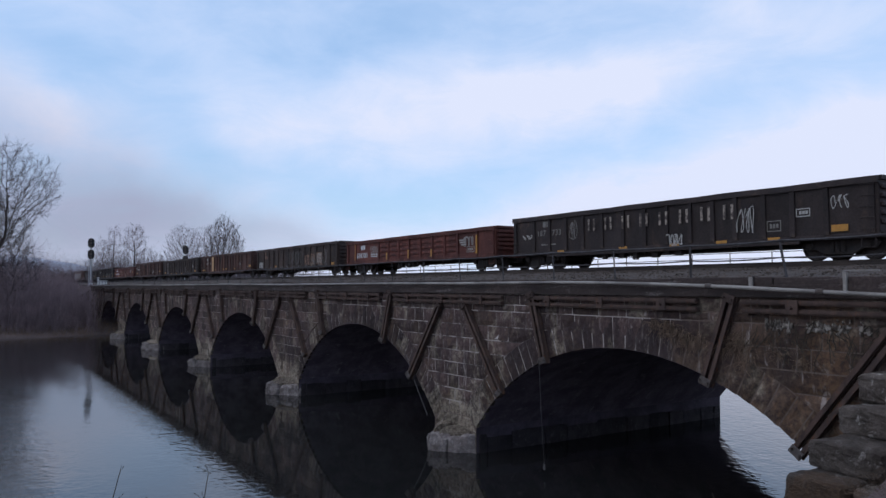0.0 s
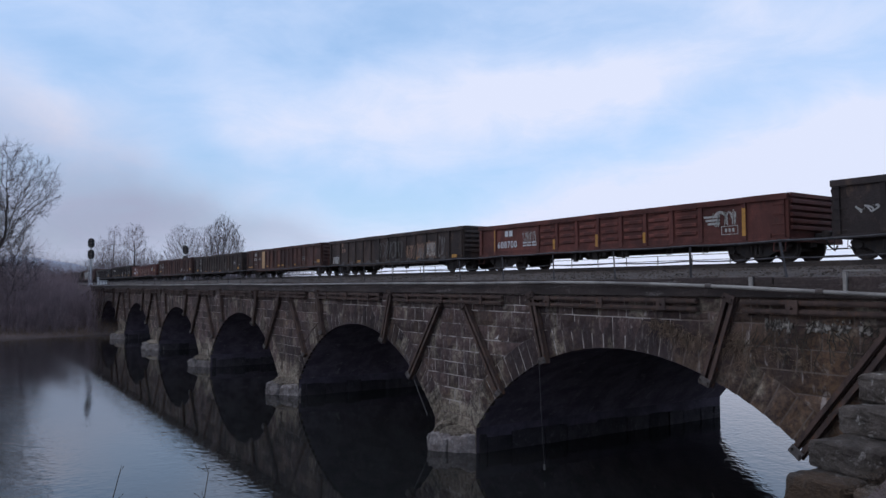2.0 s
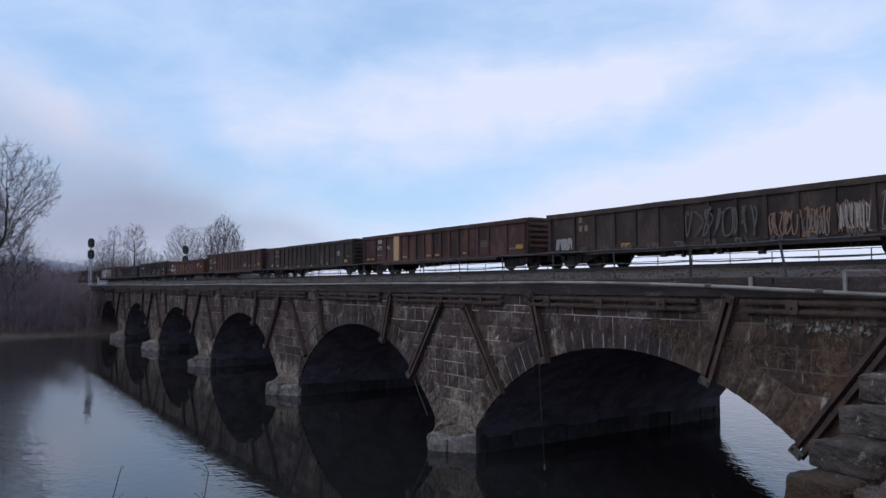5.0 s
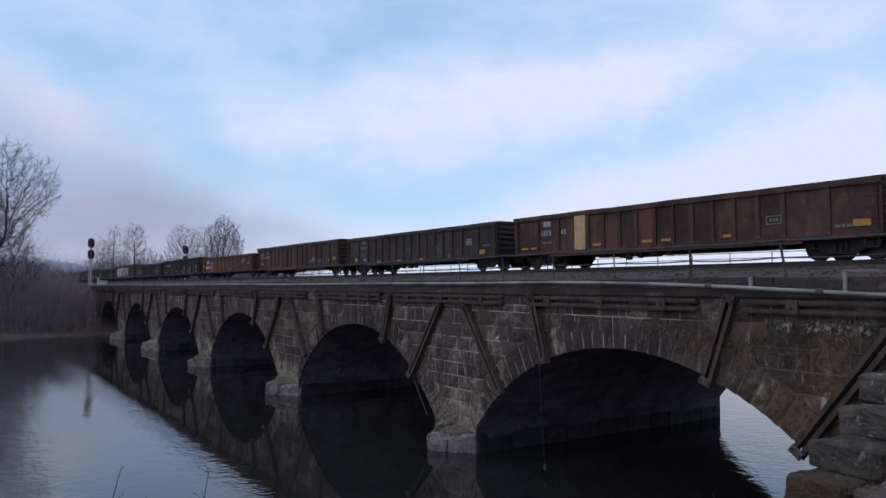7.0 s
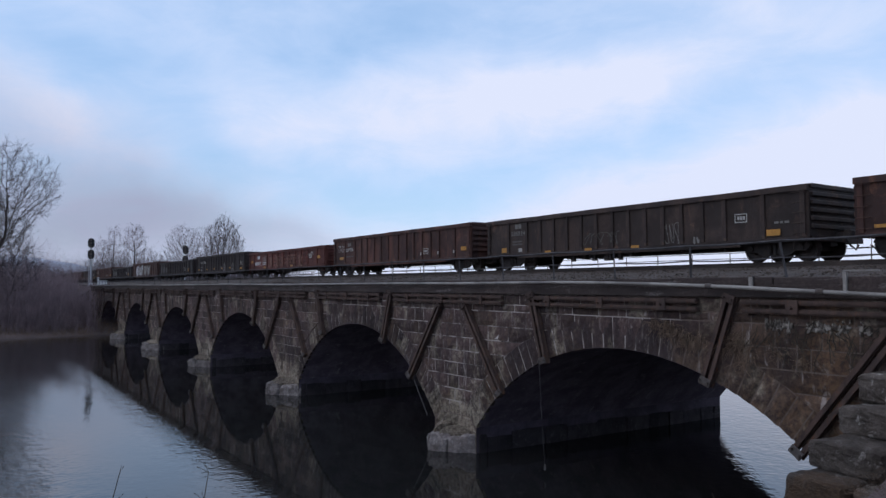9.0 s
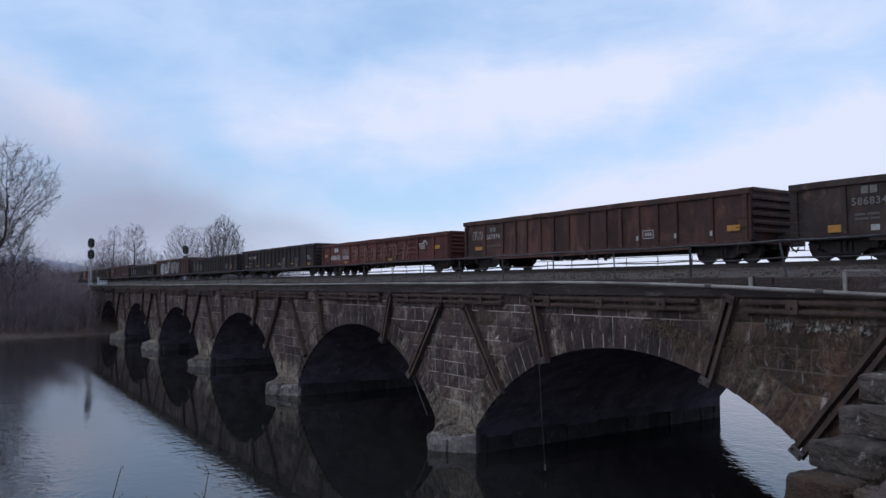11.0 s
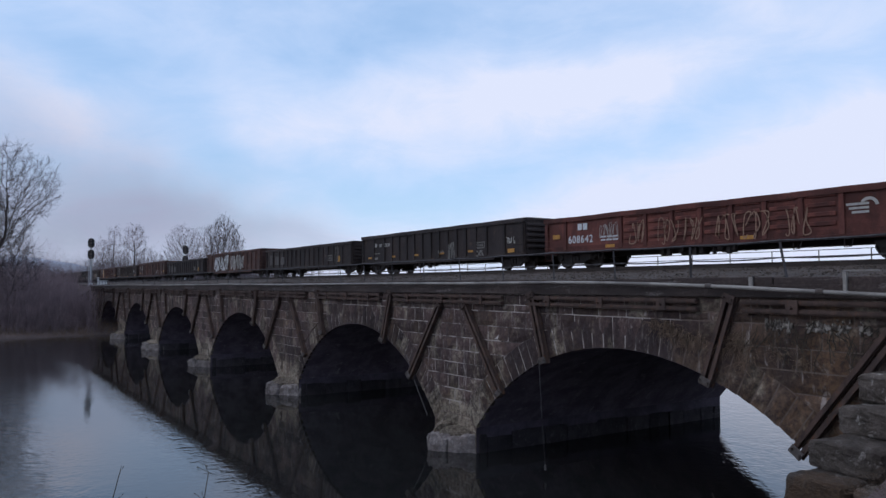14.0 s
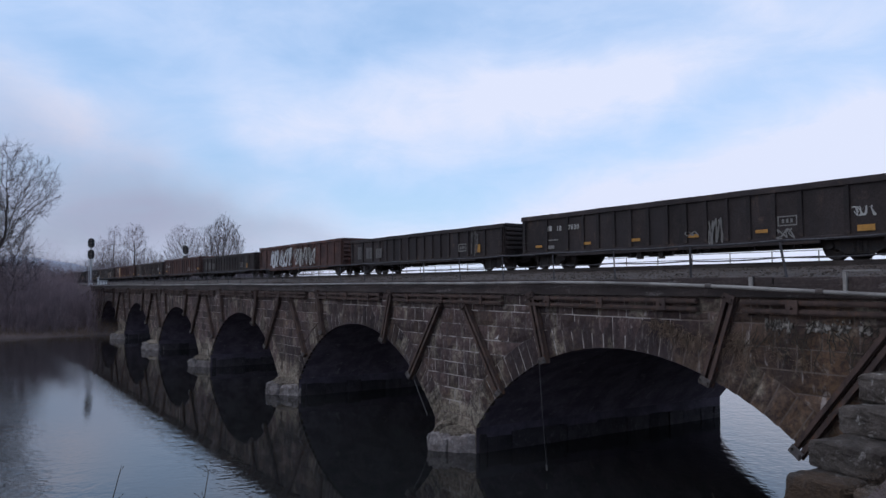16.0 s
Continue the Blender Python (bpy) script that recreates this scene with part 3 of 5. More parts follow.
def make_waler(x0, x1):
    ob = empty("steel_waler", pose(x0, FACE - 0.16, 5.3), label="rusted horizontal steel rails along the top of the wall", category="steel waler", group="walers on the viaduct face")
    for z in (0.05, 0.23):
        bm = bmesh.new()
        box(bm, 0, x1 - x0, -0.06, 0.07, z - 0.05, z + 0.05)
        box(bm, 0, x1 - x0, -0.085, -0.062, z - 0.02, z + 0.02)
        part("rail", bm, MAT["rust"], ob)
    for f in (0.16, 0.5, 0.84):
        x = (x1 - x0) * f
        bm = bmesh.new()
        box(bm, x - 0.13, x + 0.13, -0.12, -0.088, 0.0, 0.29, 0.008)
        rod(bm, (x, -0.115, 0.14), (x, -0.18, 0.14), 0.03, n=6)
        part("plate", bm, MAT["rust"], ob)


for i, p in enumerate(PIERS):
    for s in (-1, 1):
        if p + s * 3 > -5.5 or p + s * 5 < X_END + 2:
            continue
        if i == 0:
            p = PIERS[0] - 0.32
        make_brace((p + 0.12 + s * 0.72, 5.28), (p + 0.08 + s * 2.76, 2.55))
        make_brace((p + 0.1 + s * 4.16, 5.66), (p + 0.05 + s * 4.8, 3.68))
    if i:
        make_waler(p - 3.85, p + 2.9)
    if i < 6:
        make_waler(p - PITCH + 4.4, p - 4.95)
make_waler(PIERS[0] - 4.1, PIERS[0] + 3)

# ---- handrail, pipe
pipe = empty("service_pipe", pose(0, 0, 0), label="pale galvanised pipe strapped along the deck edge", category="pipe")
pts = [(-104, 5.95), (-80, 6.0), (-60, 5.96), (-46, 5.99), (-36, 5.95), (-25.4, 5.97), (-20, 5.955), (-15.7, 5.97), (-13.7, 5.95), (-11.5, 5.9), (-10, 5.85), (-8.7, 5.79), (-7.7, 5.745), (-6.9, 5.71), (-4, 5.6), (0, 5.5)]
bm = bmesh.new()
tube(bm, [(x, FACE - 0.3, z) for x, z in pts], 0.042, 10)
part("tube", bm, MAT["pipe"], pipe)


def pipe_z(x):
    for (a, za), (b, zb) in zip(pts, pts[1:]):
        if a <= x <= b:
            return za + (zb - za) * (x - a) / (b - a)
    return 5.5


for x in (-10.45, -7.95):
    bm = bmesh.new()
    z = pipe_z(x)
    rod(bm, (x - 0.07, FACE - 0.3, z + 0.002), (x + 0.07, FACE - 0.3, z - 0.002), 0.062, n=12)
    part("coupling", bm, MAT["plate"], pipe, "grey pipe coupling")

railing = empty("deck_railing", pose(0, 0, 0), label="thin weathered steel railing along the near deck edge", category="railing")
r2 = random.Random(3)
post_x = [-4.3, -6.65, -9.0] + [-11.3 - 2.36 * i for i in range(39)]
for x in post_x:
    bm = bmesh.new()
    top = 6.83 + r2.uniform(-0.02, 0.02)
    lean = r2.uniform(-0.04, 0.04)
    w = 0.03 if x > -12 else 0.02
    rod(bm, (x + 0.1 * (x > -9.5), FACE + 0.18, 5.9), (x + lean, FACE + 0.12, top), w, w * 0.9, 6)
    box(bm, x - 0.07, x + 0.07, FACE - 0.005, FACE + 0.018, 5.7, 6.02)
    part("post", bm, MAT["post"], railing)
    bm = bmesh.new()
    z = pipe_z(x)
    box(bm, x - 0.02, x + 0.02, FACE - 0.38, FACE + 0.0, z + 0.058, z + 0.07)
    box(bm, x - 0.02, x + 0.02, FACE - 0.24, FACE - 0.225, z - 0.07, z + 0.085)
    part("pipe_bracket", bm, MAT["rust"], railing)
for z, sag in ((6.8, 0.02), (6.45, 0.03)):
    bm = bmesh.new()
    line = []
    for a, b in zip(post_x, post_x[1:]):
        for f in (0, 0.33, 0.67):
            x = a + (b - a) * f
            line.append((x, FACE + 0.1, z - sag * 4 * f * (1 - f) + 0.01 * math.sin(x * 0.7)))
    tube(bm, line, 0.026 if z > 6.5 else 0.016, 5)
    part("rail", bm, MAT["post"], railing)
back_rail = empty("far_deck_railing", pose(0, 0, 0), label="thin steel railing along the far deck edge", category="railing")
for i in range(54):
    x = -4 - 1.85 * i
    bm = bmesh.new()
    rod(bm, (x, BACK - 0.2, 5.88), (x, BACK - 0.2, 7.18), 0.02, n=5)
    part("post", bm, MAT["post"], back_rail)
for z in (7.18, 6.96, 6.72):
    bm = bmesh.new()
    tube(bm, [(-4 - 3.7 * i, BACK - 0.23, z + 0.012 * math.sin(i * 1.7)) for i in range(27)], 0.014, 5)
    part("rail", bm, MAT["post"], back_rail)
# bracket frame beside the abutment
frame_ob = empty("cable_bracket", pose(-7.52, FACE - 0.2, 5.7), label="pale steel cable bracket on the deck edge", category="bracket")
bm = bmesh.new()
box(bm, -0.035, 0.035, -0.03, 0.03, 0, 0.43, 0.004)
part("upright", bm, MAT["pipe"], frame_ob)
bm = bmesh.new()
box(bm, -0.03, 0.62, -0.03, 0.03, 0.434, 0.465, 0.004)
part("arm", bm, MAT["pipe"], frame_ob)


for x, h in ((-9.49, 0.24),):
    stub = empty("cable_stub", pose(x, FACE - 0.2, 5.82), label="short pale steel stub on the deck edge", category="bracket", group="stubs on the deck edge")
    bm = bmesh.new()
    box(bm, -0.04, 0.04, -0.025, 0.025, 0, h, 0.004)
    part("upright", bm, MAT["pipe"], stub)
    bm = bmesh.new()
    box(bm, -0.06, 0.06, -0.03, 0.2, 0.004 + h, h + 0.016)
    part("cap", bm, MAT["rust"], stub)


# ---------------------------------------------------------------- train
CAR_PITCH, BODY = 18.0, 16.6
WHEEL_R = 0.42


def share(name, mesh_ob, parent, m, label=""):
    ob = new(name, mesh_ob.data)
    ob.parent, ob.matrix_basis = parent, m
    if label:
        ob["label"] = label
    return ob


def make_truck(parent, x):
    truck = empty("truck", pose(x, 0, 0))
    truck.parent = parent
    for s in (-1, 1):
        bm = bmesh.new()
        y0, y1 = sorted((s * 0.93, s * 1.07))
        outline = [(-1.2, 0.5), (-1.12, 0.62), (-0.75, 0.64), (-0.42, 0.78), (0.42, 0.78), (0.75, 0.64), (1.12, 0.62), (1.2, 0.5), (1.05, 0.33), (0.72, 0.33), (0.42, 0.17), (-0.42, 0.17), (-0.72, 0.33), (-1.05, 0.33)]
        prism(bm, outline, y0, y1, 0.015)
        for a in (-0.89, 0.89):
            rod(bm, (a, s * 1.0, 0.44), (a, s * 1.14, 0.44), 0.12, n=10)
        for a in (-0.17, 0.0, 0.17):
            rod(bm, (a, s * 1.09, 0.24), (a, s * 1.09, 0.56), 0.07, n=8)
        part("side_frame", bm, MAT["black"], truck)
    bm = bmesh.new()
    box(bm, -0.2, 0.2, -1.05, 1.05, 0.42, 0.72, 0.02)
    part("bolster", bm, MAT["black"], truck)
    for a in (-0.89, 0.89):
        bm = bmesh.new()
        half = [(0.08, 0.0), (0.08, 0.64), (0.13, 0.65), (0.34, 0.67), (0.445, 0.665), (0.445, 0.695), (0.425, 0.7), (0.41, 0.8), (0.36, 0.805), (0.33, 0.77), (0.15, 0.76), (0.13, 0.83), (0.08, 0.84), (0.075, 0.95)]
        line = [(q, -y) for q, y in half[:0:-1]] + half
        lathe = [[bm.verts.new((q * math.cos(2 * math.pi * k / 24), y, q * math.sin(2 * math.pi * k / 24))) for k in range(24)] for q, y in line]
        for ra, rb in zip(lathe, lathe[1:]):
            for k in range(24):
                bm.faces.new((ra[k], ra[(k + 1) % 24], rb[(k + 1) % 24], rb[k]))
        bm.faces.new(lathe[0])
        bm.faces.new(lathe[-1][::-1])
        w = part("wheelset", bm, MAT["wheel"], truck)
        w.matrix_basis = pose(a, 0, WHEEL_R)
    return truck


MAT["wheel"] = surface("dark_steel_wheel", (0.05, 0.042, 0.04), (0.07, 0.05, 0.042), 0.6, 0.4, 6, 40)


def letters(text, size, mat, parent, x, z, y=-1.585, name="number", bold=0.004):
    """Painted characters, lying just proud of the side sheet."""
    cu = bpy.data.curves.new(name, "FONT")
    cu.body, cu.size, cu.extrude = text, size, 0.003
    cu.space_character, cu.offset = 1.15, bold
    tmp = bpy.data.objects.new(name, cu)
    scene.collection.objects.link(tmp)
    me = bpy.data.meshes.new_from_object(tmp.evaluated_get(bpy.context.evaluated_depsgraph_get()))
    bpy.data.objects.remove(tmp)
    me.materials.clear()
    me.materials.append(mat)
    ob = new(name, me)
    ob.parent, ob.matrix_basis = parent, pose(x, y, z, 90, 0, 0)
    return ob


def scrawl(parent, x, z, w, h, mat, seed, strokes=7, y=-1.588, thick=0.022):
    """Spray-painted scribble without readable letters: looping ribbons of paint."""
    r = random.Random(seed)
    bm = bmesh.new()
    path = []
    for s in range(strokes):
        x0, x1 = x + w * s / strokes, x + w * (s + 1.15) / strokes
        for k in range(6):
            path.append((r.uniform(x0, x1), z + h * (r.random() if k % 2 else (0.05 + 0.9 * (k in (0, 4)))), s))
    prev = None
    for a, b, c, d in zip(path, path[1:], path[2:], path[3:]):
        lift = b[2] != c[2]
        for i in range(5):
            t = i / 5
            q = [0.5 * (2 * b[m] + (c[m] - a[m]) * t + (2 * a[m] - 5 * b[m] + 4 * c[m] - d[m]) * t * t + (3 * b[m] - a[m] - 3 * c[m] + d[m]) * t ** 3) for m in (0, 1)]
            v = [0.5 * ((c[m] - a[m]) + 2 * (2 * a[m] - 5 * b[m] + 4 * c[m] - d[m]) * t + 3 * (3 * b[m] - a[m] - 3 * c[m] + d[m]) * t * t) for m in (0, 1)]
            l = math.hypot(*v) or 1
            e = (0.002 if lift else thick * (0.7 + 0.5 * r.random()))
            pair = [bm.verts.new((q[0] - v[1] / l * e, y, q[1] + v[0] / l * e)), bm.verts.new((q[0] + v[1] / l * e, y, q[1] - v[0] / l * e))]
            if prev:
                bm.faces.new((prev[0], prev[1], pair[1], pair[0]))
            prev = pair
    return part("graffiti", bm, mat, parent, "spray-painted scribble")


def patch(parent, name, x0, x1, z0, z1, mat, y=-1.586, label=""):
    bm = bmesh.new()
    box(bm, x0, x1, y, y + 0.006, z0, z1)
    return part(name, bm, mat, parent, label)


def open_frame(parent, x0, x1, z0, z1, mat, t=0.03, y=-1.586):
    bm = bmesh.new()
    box(bm, x0, x1, y, y + 0.005, z0, z0 + t)
    box(bm, x0, x1, y, y + 0.005, z1 - t, z1)
    box(bm, x0, x0 + t, y, y + 0.005, z0 + t, z1 - t)
    box(bm, x1 - t, x1, y, y + 0.005, z0 + t, z1 - t)
    for k in range(3):
        f = x0 + (x1 - x0) * (0.22 + 0.22 * k)
        box(bm, f, f + 0.08, y, y + 0.005, z0 + (z1 - z0) * 0.3, z0 + (z1 - z0) * 0.7)
    return part("stencil_box", bm, mat, parent, "worn stencilled data panel")


def marks(parent, x, z, widths, h, mat, y=-1.586, gap=0.05, name="stencil_mark"):
    bm = bmesh.new()
    for w in widths:
        box(bm, x, x + w, y, y + 0.005, z, z + h)
        x += w + gap
    return part(name, bm, mat, parent, "worn stencil marks")


def make_car(name_label, paint, top=2.4, stakes=(), ribbed=False, load=True, seed=0):
    r = random.Random(seed)
    sill = 0.6
    car = empty("gondola_wagon", pose(0, 0, 0), label=name_label, category="gondola wagon", group="wagons of the train")
    hb = BODY / 2
    pm = PAINT[paint]
    # sides: sheet, top chord, bottom sill, stakes
    for s in (-1, 1):
        bm = bmesh.new()
        y0, y1 = sorted((s * 1.5, s * 1.54))
        if s > 0:
            box(bm, -hb, hb, y0, y1, sill + 0.1, top - 0.1)
            part("side_sheet", bm, pm, car)
        else:
            bm.free()
            # one sheet to a bay, a little bowed and knocked about
            for xa, xb in zip(stakes, stakes[1:]):
                xa, xb = max(xa, -hb) if xa > stakes[0] else -hb, xb if xb < stakes[-1] else hb
                bm = bmesh.new()
                bow, lumps = r.uniform(0.005, 0.03), r.uniform(0.006, 0.016)
                rows = []
                for j in range(6):
                    z = sill + 0.1 + (top - sill - 0.2) * j / 5
                    row = []
                    for i in range(8):
                        x = xa + (xb - xa) * i / 7
                        inner = math.sin(math.pi * i / 7) * math.sin(math.pi * j / 5)
                        y = -1.54 + (bow + lumps * noise.noise(Vector((x * 1.9 + seed * 9, 0, z * 2.2)))) * inner
                        row.append(bm.verts.new((x, y, z)))
                    rows.append(row)
                for lo, hi in zip(rows, rows[1:]):
                    for i in range(7):
                        bm.faces.new((lo[i], lo[i + 1], hi[i + 1], hi[i])).smooth = True
                rim = [rows[0][0], rows[0][-1], rows[-1][-1], rows[-1][0]]
                back = [bm.verts.new((v.co.x, -1.5, v.co.z)) for v in rim]
                bm.faces.new(back[::-1])
                part("side_panel", bm, pm, car)
        if ribbed:
            rib = None
            for sa, sb in [q for q in zip(stakes, stakes[1:]) if q[0] > -4 and q[1] < 5.5]:
                xa, xb = sa + 0.17, sb - 0.17
                for q in range(4):
                    z = sill + 0.42 + q * 0.29
                    if rib is None:
                        bm = bmesh.new()
                        h = (xb - xa) / 2
                        box(bm, -h, h, *sorted((s * 1.541, s * 1.585)), 0, 0.14, 0.02)
                        rib = part("pressed_rib", bm, pm, car)
                        rib.matrix_basis = pose((xa + xb) / 2, 0, z)
                    else:
                        share("pressed_rib", rib, car, pose((xa + xb) / 2, 0, z))
        bm = bmesh.new()
        dip = [0.0] + [r.uniform(-0.014, 0.01) for _ in range(15)] + [0.0]
        rings = []
        ya, yb = sorted((s * 1.47, s * 1.63))
        for i in range(17):
            x, e = -hb + BODY * i / 16, dip[i]
            rings.append([bm.verts.new(q) for q in ((x, ya, top - 0.19 + e), (x, yb, top - 0.19 + e), (x, yb, top + e), (x, ya, top + e))])
        for ra, rb in zip(rings, rings[1:]):
            for k in range(4):
                bm.faces.new((ra[k], rb[k], rb[(k + 1) % 4], ra[(k + 1) % 4]))
        bm.faces.new(rings[0])
        bm.faces.new(rings[-1][::-1])
        part("top_chord", bm, pm, car)
        bm = bmesh.new()
        box(bm, -hb, hb, *sorted((s * 1.48, s * 1.585)), sill, sill + 0.14, 0.012)
        if not ribbed:
            box(bm, -hb + 2.4, hb - 2.4, *sorted((s * 1.5, s * 1.57)), sill - 0.09, sill)
        else:
            box(bm, -hb + 0.6, hb - 0.6, *sorted((s * 1.541, s * 1.575)), sill + 0.14, sill + 0.3)
        part("side_sill", bm, pm, car)
        first = None
        for x in stakes:
            if first is None:
                bm = bmesh.new()
                prism(bm, [(-0.09, sill + 0.12), (0.09, sill + 0.12), (0.075, top - 0.12), (-0.075, top - 0.12)], *((-1.605, -1.53) if s < 0 else (1.53, 1.605)), 0.02)
                first = part("stake", bm, pm, car)
                first.matrix_basis = pose(x, 0, 0)
            else:
                share("stake", first, car, pose(x, 0, 0))
    for s in (-1, 1):
        bm = bmesh.new()
        box(bm, *sorted((s * hb, s * (hb - 0.05))), -1.498, 1.498, sill + 0.15, top - 0.02)
        for k in range(5):
            z = sill + 0.38 + k * (top - sill - 0.5) / 5
            box(bm, *sorted((s * (hb + 0.001), s * (hb + 0.09))), -1.46, 1.46, z, z + 0.15, 0.03)
        box(bm, *sorted((s * (hb - 0.07), s * (hb + 0.07))), -1.468, 1.468, top - 0.1, top + 0.02)
        box(bm, *sorted((s * (hb - 0.2), s * (hb + 0.05))), -1.4, 1.4, sill + 0.02, sill + 0.14)
        part("end_wall", bm, pm, car)
        # ladder with rungs, coupler, hand brake rod
        bm = bmesh.new()
        x0 = s * (hb - 0.28)
        tube(bm, [(-0.2, -1.58, 0), (-0.2, -1.66, 0), (0.2, -1.66, 0), (0.2, -1.58, 0)], 0.013, 5)
        iron = part("grab_iron", bm, pm, car)
        iron.matrix_basis = pose(x0, 0, sill + 0.25)
        for k in range(1, 5):
            share("grab_iron", iron, car, pose(x0, 0, sill + 0.25 + k * 0.32))
        bm = bmesh.new()
        tube(bm, [(x0 - 0.2, -1.58, sill + 0.05), (x0 - 0.2, -1.62, sill - 0.28), (x0 + 0.2, -1.62, sill - 0.28), (x0 + 0.2, -1.58, sill + 0.05)], 0.016, 5)
        part("step_iron", bm, pm, car)
        bm = bmesh.new()
        box(bm, *sorted((s * (hb - 0.1), s * (hb + 0.32))), -0.1, 0.1, 0.72, 0.92, 0.02)
        box(bm, *sorted((s * (hb + 0.28), s * (hb + 0.53))), -0.17, 0.17, 0.7, 0.98, 0.04)
        part("coupler", bm, MAT["black"], car)
        bm = bmesh.new()
        tube(bm, [(s * (hb + 0.05), 0.45, 0.75), (s * (hb + 0.2), 0.42, 0.5), (s * (hb + 0.4), 0.36, 0.36), (s * (hb + 0.52), 0.3, 0.5)], 0.03, 6)
        part("air_hose", bm, MAT["black"], car)
    bm = bmesh.new()
    box(bm, -hb + 0.06, hb - 0.06, -1.495, 1.495, sill + 0.3, sill + 0.36)
    box(bm, -hb + 0.1, hb - 0.1, -0.2, 0.2, sill - 0.12, sill + 0.298)
    for k in range(8):
        x = -hb + 2.6 + k * (BODY - 5.2) / 7
        box(bm, x - 0.06, x + 0.06, -1.47, 1.47, sill + 0.06, sill + 0.298)
    part("underframe", bm, MAT["black"], car)
    bm = bmesh.new()
    rod(bm, (-1.3, -0.9, 0.52), (-0.2, -0.9, 0.52), 0.17, n=12)
    box(bm, 0.5, 0.95, -1.1, -0.75, 0.38, 0.66, 0.03)
    rod(bm, (-3.4, -0.7, 0.46), (3.6, -0.7, 0.46), 0.022, n=6)
    rod(bm, (1.6, -0.8, 0.42), (2.4, -0.72, 0.58), 0.022, n=6)
    box(bm, -2.3, -2.05, -0.95, -0.6, 0.36, 0.6, 0.02)
    for x in (-3.2, -0.75, 0.72, 3.2):
        box(bm, x - 0.03, x + 0.03, -0.93, -0.87, 0.5, 0.7)
    x = r.uniform(-3.0, -1.6)
    for k in range(9):
        w, d = r.uniform(0.06, 0.3), r.uniform(0.08, 0.3)
        box(bm, x, x + w, -1.35, -1.2, sill - 0.06 - d, sill + 0.08, 0.012)
        x += w + r.uniform(0.02, 0.5)
    for x in (-5.1, 5.0, 3.4):
        tube(bm, [(x, -1.45, 0.66), (x + 0.02, -1.47, 0.36), (x + 0.22, -1.47, 0.38), (x + 0.3, -1.45, 0.66)], 0.02, 5)
    part("brake_gear", bm, MAT["black"], car)
    if load:
        bm = bmesh.new()
        n, m = 46, 9
        g = []
        for i in range(n + 1):
            row = []
            for j in range(m + 1):
                x, y = -hb + 0.1 + (BODY - 0.2) * i / n, -1.44 + 2.88 * j / m
                h = 0.35 * noise.noise(Vector((x * 0.5 + seed * 7, y, 0))) + 0.22 * noise.noise(Vector((x * 2.3 + seed, y * 2.3, 4)))
                edge = 1 - abs(j / m - 0.5) * 1.2
                row.append(bm.verts.new((x, y, top - 0.2 + edge * 0.16 + h * 0.5)))
            g.append(row)
        for i in range(n):
            for j in range(m):
                bm.faces.new((g[i][j], g[i + 1][j], g[i + 1][j + 1], g[i][j + 1]))
        part("load", bm, MAT["scrap"], car, "dark scrap metal load")
    for s in (-1, 1):
        make_truck(car, s * 6.85)
    return car


def reflectors(car, xs, z=0.64, w=0.5, h=0.11):
    for x in xs:
        patch(car, "reflector", x, x + w, z, z + h, MAT["yellow"], -1.592, "worn yellow reflective strip")


CARS = []
NARROW = [-8.12, -6.6, -5.25, -4.3, -3.42, -2.55, -1.68, -0.8, 0.1, 0.95, 1.8, 2.65, 3.5, 4.4, 5.3, 6.75, 8.12]
EVEN = [-8.12, -6.6, -5.4, -4.3, -3.2, -2.1, -0.95, 0.15, 1.25, 2.35, 3.45, 4.6, 5.75, 6.95, 8.12]
WIDE = [-8.12, -6.8, -5.75, -4.7, -3.65, -2.55, -1.4, -0.3, 0.75, 1.8, 2.75, 3.65, 4.7, 5.7, 6.78, 8.12]
PRESSED = [-8.12, -6.95, -3.75, -2.5, -1.25, 0.0, 1.25, 2.5, 3.75, 5.02, 6.75, 8.12]
SHEET, PROUD = -1.56, -1.612

# black wagon with large worn pale letters, drawn as plain bars
c = make_car("sooty black gondola wagon with large faded pale lettering", "black", 2.36, WIDE, seed=1)
for i in range(8):
    x = -3.32 + i * 0.93
    bm = bmesh.new()
    for q in ((0.02, 0.12, 0, 0.5), (0.32, 0.42, 0, 0.5)):
        box(bm, x + q[0], x + q[1], PROUD, PROUD + 0.006, 1.47 + q[2], 1.47 + q[3])
    part("faded_block_mark", bm, MAT["worn"], c, "faded pale block of worn paint")
letters("187", 0.36, MAT["dim"], c, -6.6, 1.44, SHEET)
letters("733", 0.36, MAT["dim"], c, -5.58, 1.44, SHEET)
marks(c, -6.2, 1.82, (0.2, 0.2), 0.26, MAT["dim"], SHEET)
marks(c, -6.3, 1.02, (0.3, 0.25, 0.3), 0.06, MAT["dim"], SHEET)
scrawl(c, -7.6, 1.34, 0.7, 0.2, MAT["pale"], 3, 3, SHEET)
scrawl(c, -4.45, 1.2, 0.5, 0.75, MAT["dim"], 8, 3, PROUD, 0.016)
scrawl(c, 3.72, 0.95, 0.68, 0.85, MAT["pale"], 4, 4, PROUD, 0.016)
scrawl(c, 0.75, 0.7, 0.7, 0.4, MAT["pale"], 5, 4, PROUD)
scrawl(c, 6.93, 1.5, 0.52, 0.42, MAT["pale"], 6, 3, SHEET, 0.014)
open_frame(c, 5.81, 6.27, 1.35, 1.61, MAT["pale"], 0.03, SHEET)
open_frame(c, 4.8, 5.3, 0.95, 1.3, MAT["dim"], 0.03, SHEET)
reflectors(c, (-5.2, -1.6, 0.9, 2.9, 4.85), 0.66, 0.42, 0.1)
